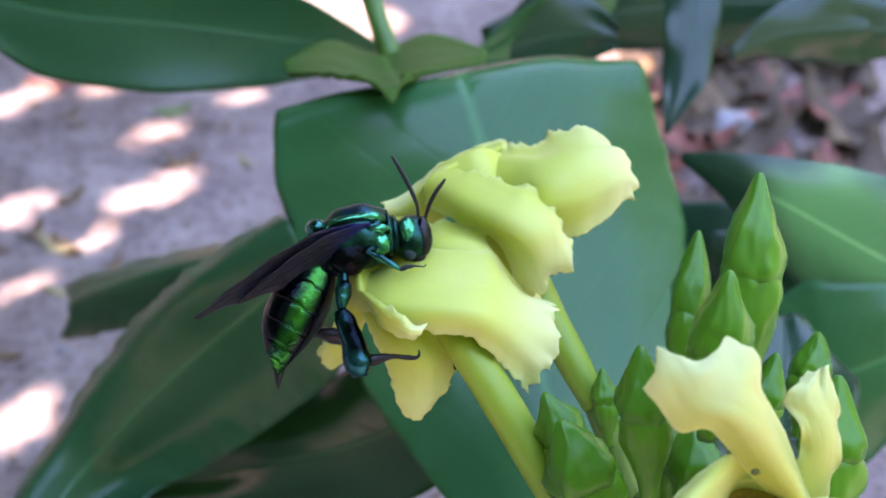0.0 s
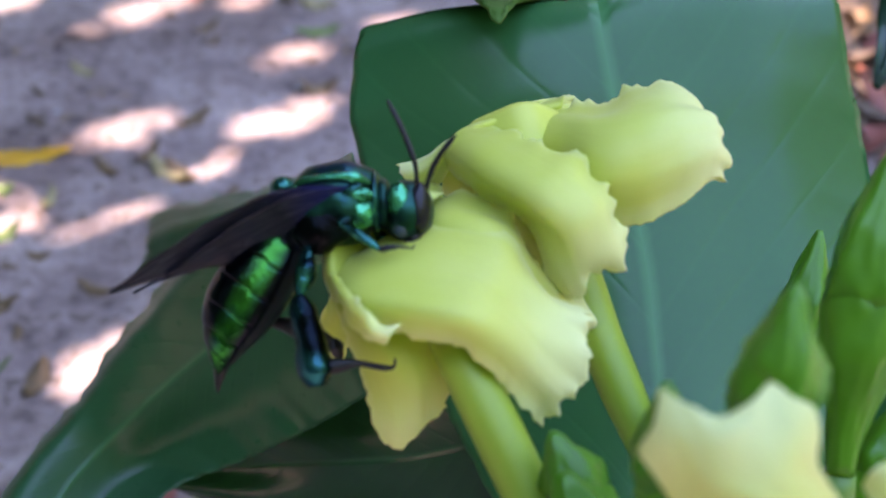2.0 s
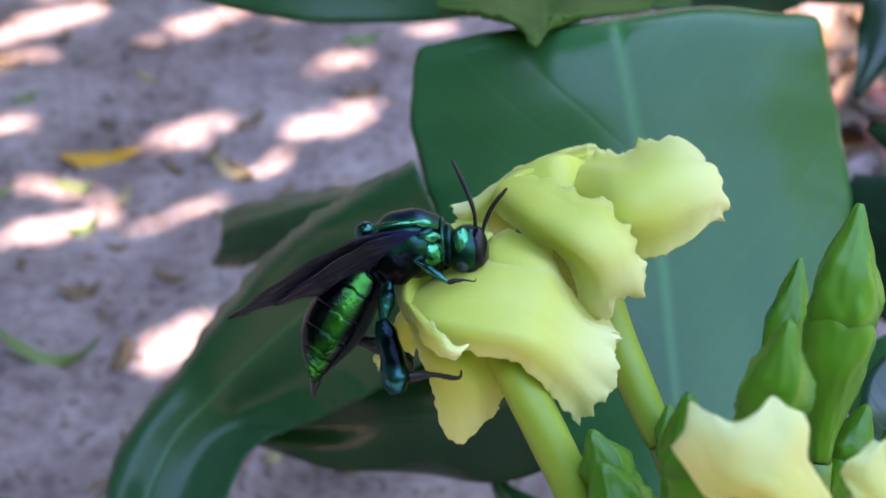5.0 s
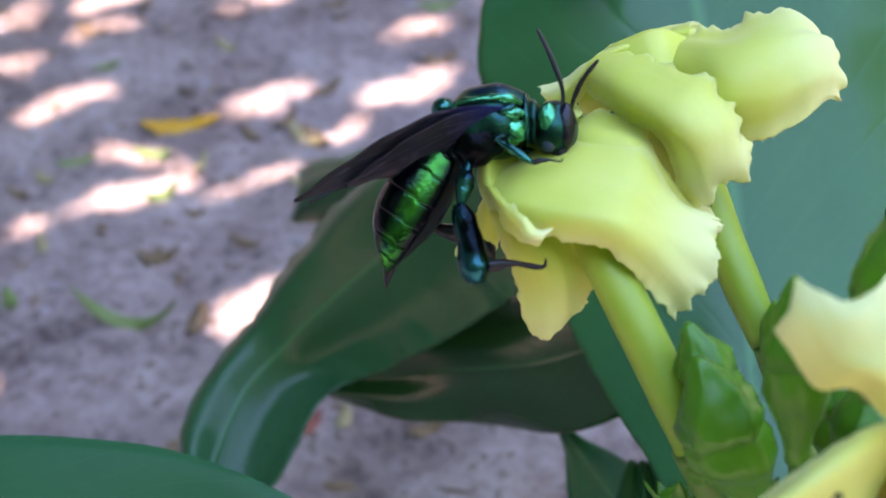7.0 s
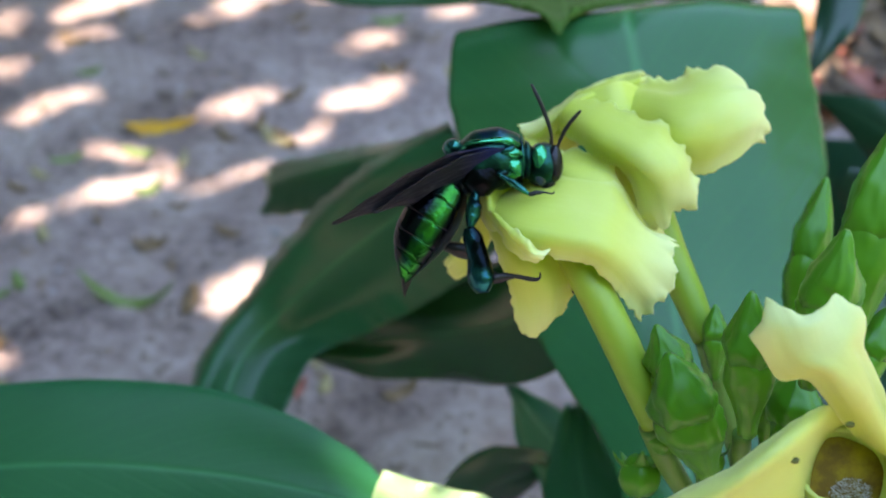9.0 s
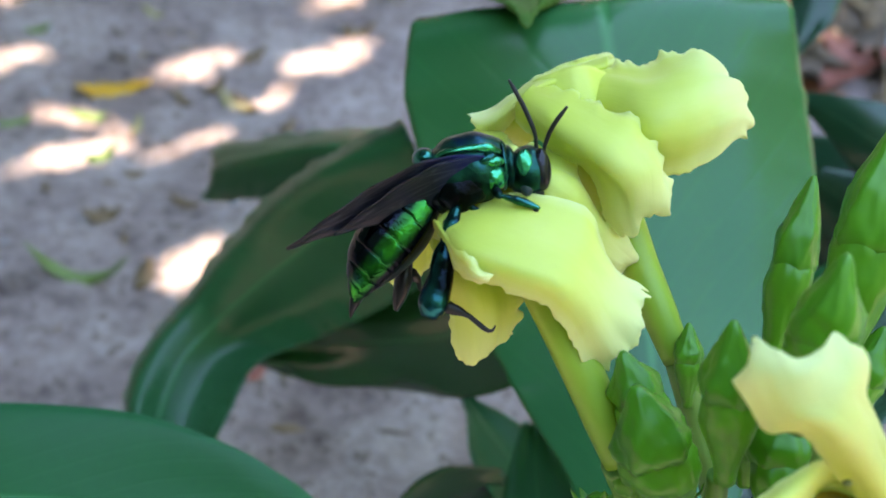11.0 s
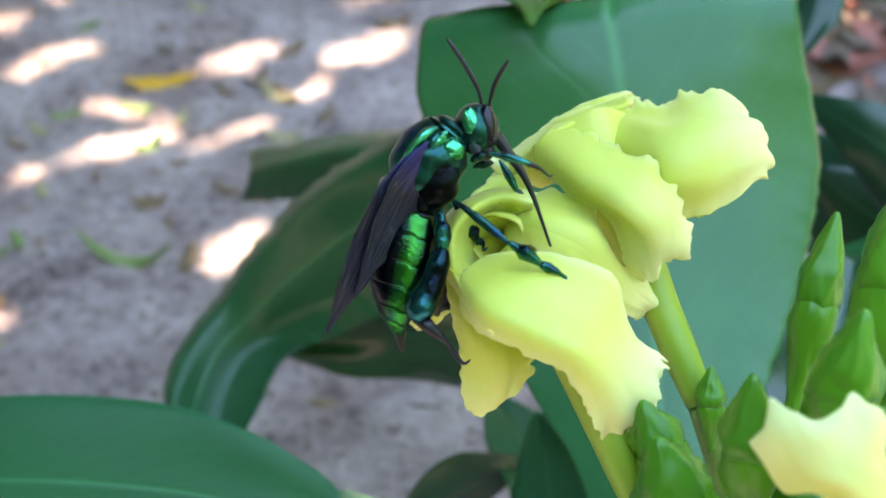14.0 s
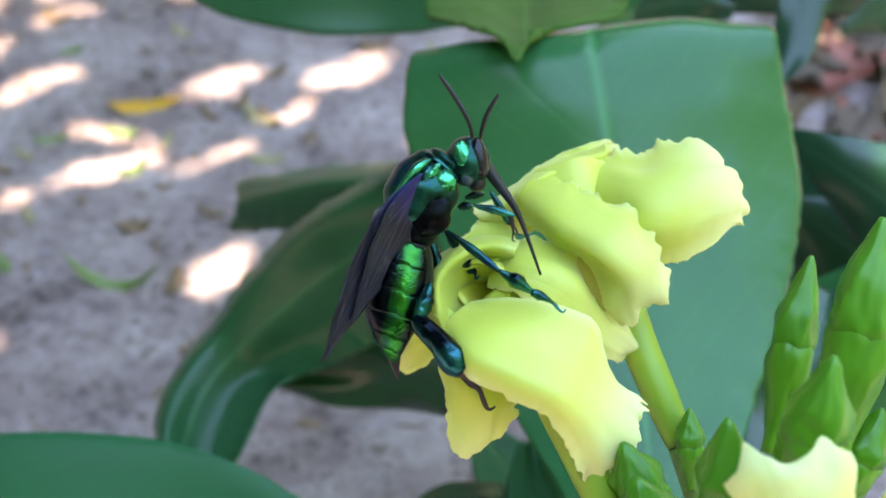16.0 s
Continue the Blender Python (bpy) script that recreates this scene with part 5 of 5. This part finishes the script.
# legs: joints in mm from the thorax, along the view's right, up and back, for its stances: head down in the flower, raised, upright, upright with the hind foot drawn up
STANCES = {
    "fore": [[(1.6, -1.2, 2.4), (0.7, -1.6, 3.3), (3.9, -3.6, 3.8), (6.6, -3.3, 3.8)], [(2.8, -1.9, 2.0), (4.1, -2.4, 3.0), (7.4, -2.6, 3.4), (6.6, -5.0, 2.6)], [(4.0, 0.3, 2.0), (5.4, 1.0, 3.2), (8.8, 0.2, 3.4), (11.4, -1.0, 3.0)], [(3.6, -1.2, 2.0), (4.9, -1.0, 3.2), (8.3, -1.8, 3.4), (8.8, -4.2, 2.6)]],
    "middle": [[(-1.4, -2.0, 2.0), (1.5, -4.4, -2.8), (4.0, -6.4, -1.0), (6.5, -7.6, 1.0)], [(0.0, -3.4, 2.2), (4.2, -5.6, 4.2), (7.0, -5.3, 4.6), (9.9, -7.2, 4.2)], [(2.5, -3.5, 2.2), (7.3, -7.1, 4.4), (10.3, -9.0, 4.6), (13.5, -10.7, 4.6)]],
    "hind": [[(-1.7, -3.6, 2.2), (-2.2, -7.6, 3.4), (-0.9, -12.9, 3.6), (5.0, -12.2, 4.2)], [(-0.6, -3.4, 2.2), (-2.0, -6.8, 3.4), (-4.2, -11.8, 3.8), (0.8, -15.4, 4.2)], [(1.1, -4.6, 2.2), (1.3, -8.1, 3.4), (-1.0, -14.1, 3.8), (3.9, -18.1, 4.05)], [(0.8, -8.6, 2.8), (-0.4, -11.9, 4.0), (3.4, -15.9, 6.6), (7.6, -20.9, 3.0)]],
    "far_fore": [[(1.4, -1.8, -1.9), (2.2, -1.2, -3.5), (5.0, -3.4, -3.6), (7.0, -4.0, -3.4)], [(2.6, -1.8, -2.0), (5.2, -2.2, -3.2), (6.9, -3.4, -3.0), (6.4, -4.8, -2.6)], [(4.5, -0.3, -2.0), (7.0, 0.3, -3.2), (8.6, -2.4, -3.2), (10.8, -4.6, -2.8)]],
    "far_middle": [[(-0.6, -2.9, -2.0), (1.6, -4.8, -3.8), (3.6, -6.9, -4.0), (5.4, -8.6, -4.0)], [(0, -3.5, -2.2), (3.2, -5.2, -3.8), (5.4, -7.7, -4.0), (7.4, -9.2, -4.0)], [(2.5, -3.5, -2.2), (4.0, -5.8, -3.6), (5.0, -7.4, -4.2), (6.0, -8.2, -4.4)]],
    "far_hind": [[(-2.3, -3.7, -2.2), (-5.5, -9.2, -2.4), (-0.2, -10.8, -2.6), (0.6, -13.0, -2.4)], [(-1.8, -3.3, -2.2), (-4.6, -7.6, -3.0), (-8.0, -9.8, -3.2), (-3.0, -12.6, -3.4)], [(1.1, -4.6, -2.2), (2.2, -9.0, -3.0), (1.4, -13.6, -3.2), (5.6, -14.6, -3.4)]],
}


def segment(name, a, b, fat, material, bulge):
    """One joint of a leg along its own x axis."""
    ln = (Vector(b) - Vector(a)).length
    if name == "foot":
        pts = [(0, 0, 0), (ln * 0.3, 0.25 * fat, 0), (ln * 0.6, 0.2 * fat, 0), (ln * 0.88, -0.55 * fat, 0), (ln * 0.98, -0.4 * fat, 0), (ln, 0.5 * fat, 0)]
        return tube(name, pts, [fat * 0.85, fat, fat * 0.95, fat * 0.8, fat * 0.42, fat * 0.36, fat * 0.36, fat * 0.3, fat * 0.12], material, 30, 10, lump=0.4, seed=ln)
    if fat > 1.0:
        return tube(name, [(-0.2 * fat, 0, 0), (ln * 0.5, 0.15 * fat, 0), (ln + 0.2 * fat, 0, 0)], [fat * 0.45, fat * 0.78, fat * 0.84, fat * 0.84, fat * 0.92, fat * 1.0, fat * 1.05, fat * 1.0, fat * 0.55], material, 30, 20, flat=0.8, lump=0.12, seed=ln)
    return tube(name, [(-0.3 * fat, 0, 0), (ln * 0.5, 0.12 * fat, 0), (ln + 0.3 * fat, 0, 0)], [fat * 0.3, fat * 0.66, fat * 0.8, fat * bulge, fat * bulge, fat * 0.95, fat * 0.75, fat * 0.35], material, 26, 18, flat=0.8, lump=0.15, seed=ln)


leg_parts = []
for leg, poses in STANCES.items():
    rest = poses[2] if leg in ("middle", "hind", "far_middle") else poses[0]
    if leg.endswith("hind"):
        kinds = [("thigh", 0.92, TEAL, 1.15), ("shin", 1.6 if leg == "hind" else 0.9, HIND_SHIN if leg == "hind" else BLACK, 1.15), ("foot", 0.62, BLACK, 1.0)]
    elif leg.endswith("middle"):
        kinds = [("thigh", 0.5, NIGHT_TEAL, 1.1), ("shin", 0.62, NIGHT_TEAL if "far" in leg else TEAL, 1.5), ("foot", 0.42, NIGHT_TEAL if "far" in leg else TEAL, 1.0)]
    else:
        kinds = [("thigh", 0.5, NIGHT_TEAL, 1.1), ("shin", 0.45, TEAL, 1.15), ("foot", 0.26, BLACK, 1.0)]
    for k, (name, fat, mat_, bulge) in enumerate(kinds):
        leg_parts.append((bee_part(name, segment(name, rest[k], rest[k + 1], fat, mat_, bulge)), leg, k))

# ---- fallen leaves, sprouts and stones on the soil ----
def litter(u, v, length, width, turn, material, label, curl=0.3, lift=0.6, seed=0):
    g = floor_at(u, v)
    n = 5
    pts = [(length * (i / (n - 1) - 0.5), 0, lift + curl * length * ((i / (n - 1) - 0.5) ** 2) * 1.6) for i in range(n)]
    me = blade("fallen_leaf", pts, [0.2, width * 0.8, width, width * 0.7, 0.1], (0, 1, 0), material, 0.35, width * 0.12, 3, seed, 0.25, 18, 9)
    ob = tagged(put("fallen_leaf", me), label, "leaf", "fallen leaves")
    ob.matrix_world = Matrix.Translation(g) @ pose(0, 0, 0, 0, 0, turn)
    return ob


litter(352, 285, 21, 4.2, 10, YELLOW_LEAF, "fallen yellow leaf lying on the soil", 0.2, 0.8, 1)
litter(300, 600, 25, 2.2, -8, GREEN_LEAF, "curled green leaf lying on the soil", 0.9, 0.5, 2)
litter(390, 345, 9, 1.5, 82, TAN_LEAF, "upright pale dry leaf on the soil", 0.5, 0.8, 3)
litter(330, 395, 10, 2.5, 30, GREEN_LEAF, "small green sprig on the soil", 0.8, 0.5, 4)
litter(555, 300, 13, 3.0, -40, TAN_LEAF, "dry tan leaf on the soil", 0.4, 0.6, 5)
litter(750, 90, 13, 2.6, 12, GREEN_LEAF, "small fallen leaf on the soil", 0.3, 0.6, 6)
litter(560, 45, 15, 2.6, -15, RED_LEAF, "reddish dry leaf on the soil", 0.4, 0.6, 7)
litter(190, 345, 10, 2.0, 20, GREEN_LEAF, "small green leaf on the soil", 0.3, 0.5, 8)
litter(640, 735, 7, 1.8, 80, TAN_LEAF, "dry tan leaf on the soil", 0.4, 0.6, 9)
litter(590, 745, 8, 1.6, 60, RED_LEAF, "reddish dry leaf on the soil", 0.5, 0.6, 10)
litter(770, 745, 10, 2.2, 30, BROWN_LEAF, "brown dead leaf on the soil", 0.6, 0.6, 11)
litter(60, 590, 12, 1.6, 15, GREEN_LEAF, "small green leaf on the soil", 0.4, 0.5, 12)
for k, (u, v, s, mat_) in enumerate([(1500, 175, 20, RED_LEAF), (1560, 150, 18, BROWN_LEAF), (1540, 60, 16, BROWN_LEAF), (1650, 90, 22, RED_LEAF), (1700, 160, 20, BROWN_LEAF), (1480, 250, 12, BROWN_LEAF), (700, 45, 10, BROWN_LEAF), (420, 160, 9, TAN_LEAF),
                                      (900, 20, 12, YELLOW_LEAF), (640, 340, 8, BROWN_LEAF), (150, 480, 8, TAN_LEAF), (470, 470, 9, BROWN_LEAF), (230, 200, 8, GREEN_LEAF), (330, 500, 7, BROWN_LEAF), (110, 570, 8, GREEN_LEAF)]):
    litter(u, v, s, s * 0.2, 47 * k, mat_, "dry curled leaf among the litter", 0.4, 0.6, 20 + k)


heap = random.Random(21)
for k in range(110):
    u, v, s = heap.uniform(1440, 1960), heap.uniform(-40, 330), heap.uniform(14, 34)
    litter(u, v, s, s * heap.uniform(0.2, 0.34), heap.uniform(0, 360), heap.choice([BROWN_LEAF, TWIG, RED_LEAF, TWIG, TWIG]), "dry curled leaf among the litter", heap.uniform(0.3, 0.9), heap.uniform(0.6, 6), 50 + k)
for k in range(46):
    u, v, s = heap.uniform(0, 900), heap.uniform(-60, 760), heap.uniform(4, 12)
    litter(u, v, s, s * heap.uniform(0.16, 0.3), heap.uniform(0, 360), heap.choice([BROWN_LEAF, TAN_LEAF, GREEN_LEAF, BROWN_LEAF]), "scrap of dry leaf on the soil", heap.uniform(0.3, 0.8), 0.6, 90 + k)


def build_stone(u, v, r, material, label):
    ob = tagged(put("stone", ball("stone", (0, 0, 0), (r, r * 0.8, r * 0.7), material, n=14, seg=18, shape=lambda x, y, z: 1 + 0.3 * noise.noise(Vector((2 * x, 2 * y, 2 * z + r))) + 0.12 * noise.noise(Vector((5 * x, 5 * y, 5 * z + r))))), label, "stone")
    ob.matrix_world = Matrix.Translation(floor_at(u, v) + Vector((0, 0, r * 0.25 * MM)))


def build_bits():
    """Crumbs of bark, straw and pebbles over the soil."""
    rng = random.Random(11)
    for name, label, material, count in (("bark_crumbs", "crumbs of brown bark and straw on the soil", BROWN_LEAF, 1000), ("twig_crumbs", "dark crumbs of twigs and rotted leaves on the soil", TWIG, 700), ("pebbles", "small pale grit on the soil", STONE, 500)):
        verts, faces = [], []
        for _ in range(count):
            x, y = rng.uniform(-0.3, 0.35), rng.uniform(0.12, 0.95)
            g = Vector((x, y, soil_height(x, y))) / MM
            a, l = rng.uniform(0, 6.28), rng.uniform(0.8, 4.5) if name != "pebbles" else rng.uniform(0.5, 1.6)
            w, t = (l * rng.uniform(0.12, 0.4), 0.35) if name != "pebbles" else (l * rng.uniform(0.6, 1), l * 0.6)
            d, e, k = Vector((math.cos(a), math.sin(a), rng.uniform(-0.1, 0.25))), Vector((-math.sin(a), math.cos(a), 0)), len(verts)
            for s, u_, z in ((-1, 0, 0), (-0.3, -1, 0), (0.8, -0.6, 0), (1, 0.2, 0), (0.1, 1, 0), (0, 0, 1)):
                verts.append(g + d * (l * s) + e * (w * u_) + Vector((0, 0, z * t + 0.1)))
            faces += [(k + i, k + (i + 1) % 5, k + 5) for i in range(5)] + [(k + 4, k + 3, k + 2, k + 1, k)]
        tagged(put(name, mesh_of(name, verts, faces, material, smooth=False)), label, "litter", kind="stuff")


build_bits()
build_stone(1690, 165, 10, STONE, "pale bluish stone half sunk in the soil")
build_stone(1700, 20, 14, TWIG, "dark rounded stone on the soil")


# ---- movement ----
SWAY = [
    (0, 7.68, -0.27, -19.24, -0.46, -2.57, -0.23),
    (0.5, 3.63, -1.92, -13.77, -0.57, -1.20, -0.32),
    (1, 1.58, -2.93, -6.80, -0.98, -0.61, -0.17),
    (1.5, 1.07, -1.90, -20.52, -2.17, -2.16, 0.17),
    (2, 4.39, 0.23, -29.04, -2.33, -4.22, 0.32),
    (2.5, 5.26, 2.08, -36.19, -1.49, -4.86, -0.04),
    (3, 4.30, 0.66, -38.35, -1.78, -5.56, -0.36),
    (5.5, 1.87, -1.97, -17.41, -1.82, -1.37, 0.10),
    (6, -0.10, 1.79, -13.67, -0.80, -2.02, 0.11),
    (6.5, 3.01, 0.49, -14.28, -0.84, -1.89, -0.04),
    (7, 6.44, 2.88, -13.26, -0.65, -2.61, -0.15),
    (7.5, 1.50, -0.97, -12.11, -0.25, -1.51, -0.39),
    (8, 0.00, -0.00, -0.00, 0.01, -0.00, -0.00),
    (8.5, -2.59, -1.66, 9.66, 0.45, 0.71, -0.38),
    (9, 0.93, -0.89, 1.81, 0.33, 0.25, -0.23),
    (9.5, 3.98, 0.43, 5.00, 0.32, -0.54, -0.25),
    (9.7, 2.51, 1.01, 6.31, 0.12, -0.35, -0.16),
    (11.8, -4.72, -2.95, 5.39, 0.12, -0.09, -0.08),
    (12, -4.05, -6.32, 8.60, 0.06, 0.14, 0.08),
    (12.5, 0.02, -5.70, 18.29, -0.25, 0.69, -0.02),
    (13, -7.01, -7.83, 12.36, -0.01, 0.49, 0.10),
    (13.5, -4.53, -5.62, 12.06, 0.23, 0.46, 0.00),
    (14, -1.44, -7.04, 19.13, -0.10, 0.81, 0.08),
    (14.5, -0.51, -6.12, 16.73, -0.40, 1.00, 0.13),
    (15, -2.08, -7.30, 20.50, -0.36, 0.72, -0.02),
    (15.5, -1.83, -7.97, 21.78, -0.51, 0.65, -0.06),
    (16, -1.56, -8.38, 21.26, -0.81, 0.44, -0.00),
]

# the shrub: seconds, mm across and up, then the broad leaf's mm back and up
SHRUB_SWAY = [
    (0, 4.8, -3.0, -5.9, -1.4), (0.5, 2.4, -2.5, -2.5, -1.4), (1, 2.2, -2.5, -2.0, -2.2), (1.5, 2.2, -3.2, -5.7, -3.0), (2, 4.7, -2.5, -10.6, -0.8), (2.5, 5.0, -2.5, -16.1, -0.6), (3, 4.6, -2.5, -14.8, -1.0),
    (5.5, 4.0, -3.0, -6.0, -0.6), (6, 1.7, -2.5, -2.9, -0.5), (6.5, 2.9, -1.5, -6.0, 0.7), (7, 5.5, -1.0, -6.3, 2.0), (7.5, 2.2, -1.5, -5.2, 0.2), (8, 0, 0, 0, 0), (8.5, -0.8, -2.2, 6.0, -2.0), (9, 1.0, -1.3, 4.2, -1.3), (9.5, 3.5, -1.2, 4.7, -0.9), (9.7, 2.9, -1.5, 5.4, -1.3),
    (11.8, -4.2, -6.0, 10.0, -6.0), (12, -4.2, -6.3, 10.5, -6.1), (12.5, -0.5, -6.3, 13.6, -5.5), (13, -5.6, -7.4, 12.8, -6.8), (13.5, -4.6, -7.3, 13.6, -6.0), (14, -2.8, -7.7, 15.4, -6.0), (14.5, -2.4, -7.7, 16.2, -5.4),
    (15, -2.4, -8.3, 17.2, -6.3), (15.5, -2.5, -9.0, 18.4, -6.6), (16, -2.4, -9.2, 18.2, -6.6)]

# bee's thorax in the view frame: seconds, mm across, up and back, tilt, stance (0 head down, 1 raised, 2 upright, 3 hind foot drawn up)
BEE_WAY = [
    (0, -43.4, 54.8, 13.0, 5, 0), (9.7, -43.4, 54.8, 13.0, 5, 0), (10.4, -42.8, 54.7, 13.5, 8, 0.25), (11.2, -42.9, 54.8, 14.0, 9, 0.75), (11.8, -42.8, 55.5, 14.0, 4, 1), (12.0, -42.7, 55.8, 14.0, 5, 1), (12.5, -42.8, 55.9, 14.0, 11, 1),
    (13.0, -42.8, 56.4, 14.0, 13, 1.05), (13.5, -45.0, 58.0, 14.0, 37, 1.7), (14.0, -45.8, 58.9, 14.0, 54, 2), (14.5, -45.8, 59.1, 14.0, 54, 2), (15.0, -45.8, 59.8, 14.0, 54, 2), (15.5, -45.2, 60.8, 14.0, 54, 3), (16.0, -45.1, 60.7, 14.0, 54, 3)]


def between(rows, t):
    """The row of numbers at t seconds, on the straight line between its neighbours."""
    ts = [r[0] for r in rows]
    return [float(np.interp(t, ts, [r[k] for r in rows])) for k in range(1, len(rows[0]))]


def sway_at(t):
    x, y, z, a, b, c = between(SWAY, t)
    return FRAME @ pose(x * MM, y * MM, z * MM, a, b, c)


def stance(leg, k, s):
    rows = STANCES[leg]
    i = min(int(s), len(rows) - 2)
    return Vector(rows[i][k]).lerp(Vector(rows[i + 1][k]), min(s - i, 1.0))


def limb_pose(a, b):
    """From joint a towards joint b, its z axis kept near the bee's side."""
    x = (b - a).normalized()
    z = Vector((0, 0, 1)) - x * x.z
    z.normalize()
    y = z.cross(x)
    return Matrix.Translation(a * MM) @ Matrix((x, y, z)).transposed().to_4x4()


def motions():
    walk(stalk, [(r[0], sway_at(r[0])) for r in SWAY])
    times = sorted({r[0] for r in SWAY} | {r[0] for r in BEE_WAY})
    rows = []
    for t in times:
        x, y, z, tilt, s = between(BEE_WAY, t)
        rows.append((t, sway_at(t) @ pose(x * MM, y * MM, z * MM, 0, 0, tilt)))
    walk(bee, rows)
    keys = [(t, *between(BEE_WAY, t)) for t in sorted({r[0] for r in BEE_WAY})]
    for ob, leg, k in leg_parts:
        rows = []
        for t, x, y, z, tilt, s in keys:
            back = pose(0, 0, 0, 0, 0, -tilt)
            rows.append((t, limb_pose(back @ stance(leg, k, s), back @ stance(leg, k + 1, s))))
        walk(ob, rows)

    # the shrub settles as a whole, its broad leaf leans on its own stem
    walk(shrub, [(t, FRAME @ pose(x * MM, y * MM, 0)) for t, x, y, z, own in SHRUB_SWAY])
    for ob in (broad_leaf, bent_leaf):
        walk(ob, [(t, pose(0, (own - y) * MM, z * MM)) for t, x, y, z, own in SHRUB_SWAY])

    def turn(ob, hinge, angles, spin=0.0):
        """Turns ob about the bee's side axis, by the stance; spin: its turn about its own length once it sits up."""
        walk(ob, [(t, pose(*(Vector(hinge) * MM), spin * min(s, 1.0), 0, float(np.interp(s, (0, 1, 2), angles)))) for t, x, y, z, tilt, s in keys])

    turn(abdomen, ABD_HINGE, (56, 36, 24))
    turn(bee_head, HEAD_HINGE, (-6, -5, -46))
    for ob, hinge, drop in wings:
        turn(ob, hinge, (drop + 6, drop + 3, drop - 5), -12 if hinge[2] > 0 else 0)
    turn(tongue, (6.2, -2.2, 0), (-8, -12, -42))
    # the petals under the bee spring down and apart once it lifts itself out of the flower
    for ob, hinge, angle, across, drop, near, late in ((front_petal, FRONT_HINGE, 13.5, 0.7, 0.9, 3.5, 1), (side_petal, SIDE_HINGE, 9, 0, 0.3, 0, 3), (petal_lip, SIDE_HINGE, 9, 0, 0.3, 0, 3), (right_petal, RIGHT_HINGE, 2, 0, 0, 0, 1)):
        walk(ob, [(t, pose(*((at(*hinge) + Vector((across, -drop, near)) * min(a, 1)) * MM), 0, 0, -a * angle)) for t, a in ((0, 0), (9.7, 0), (10.4, 0.25), (11.2, 0.75), (11.8, late), (13, late), (14, 1), (16, 1))])


motions()
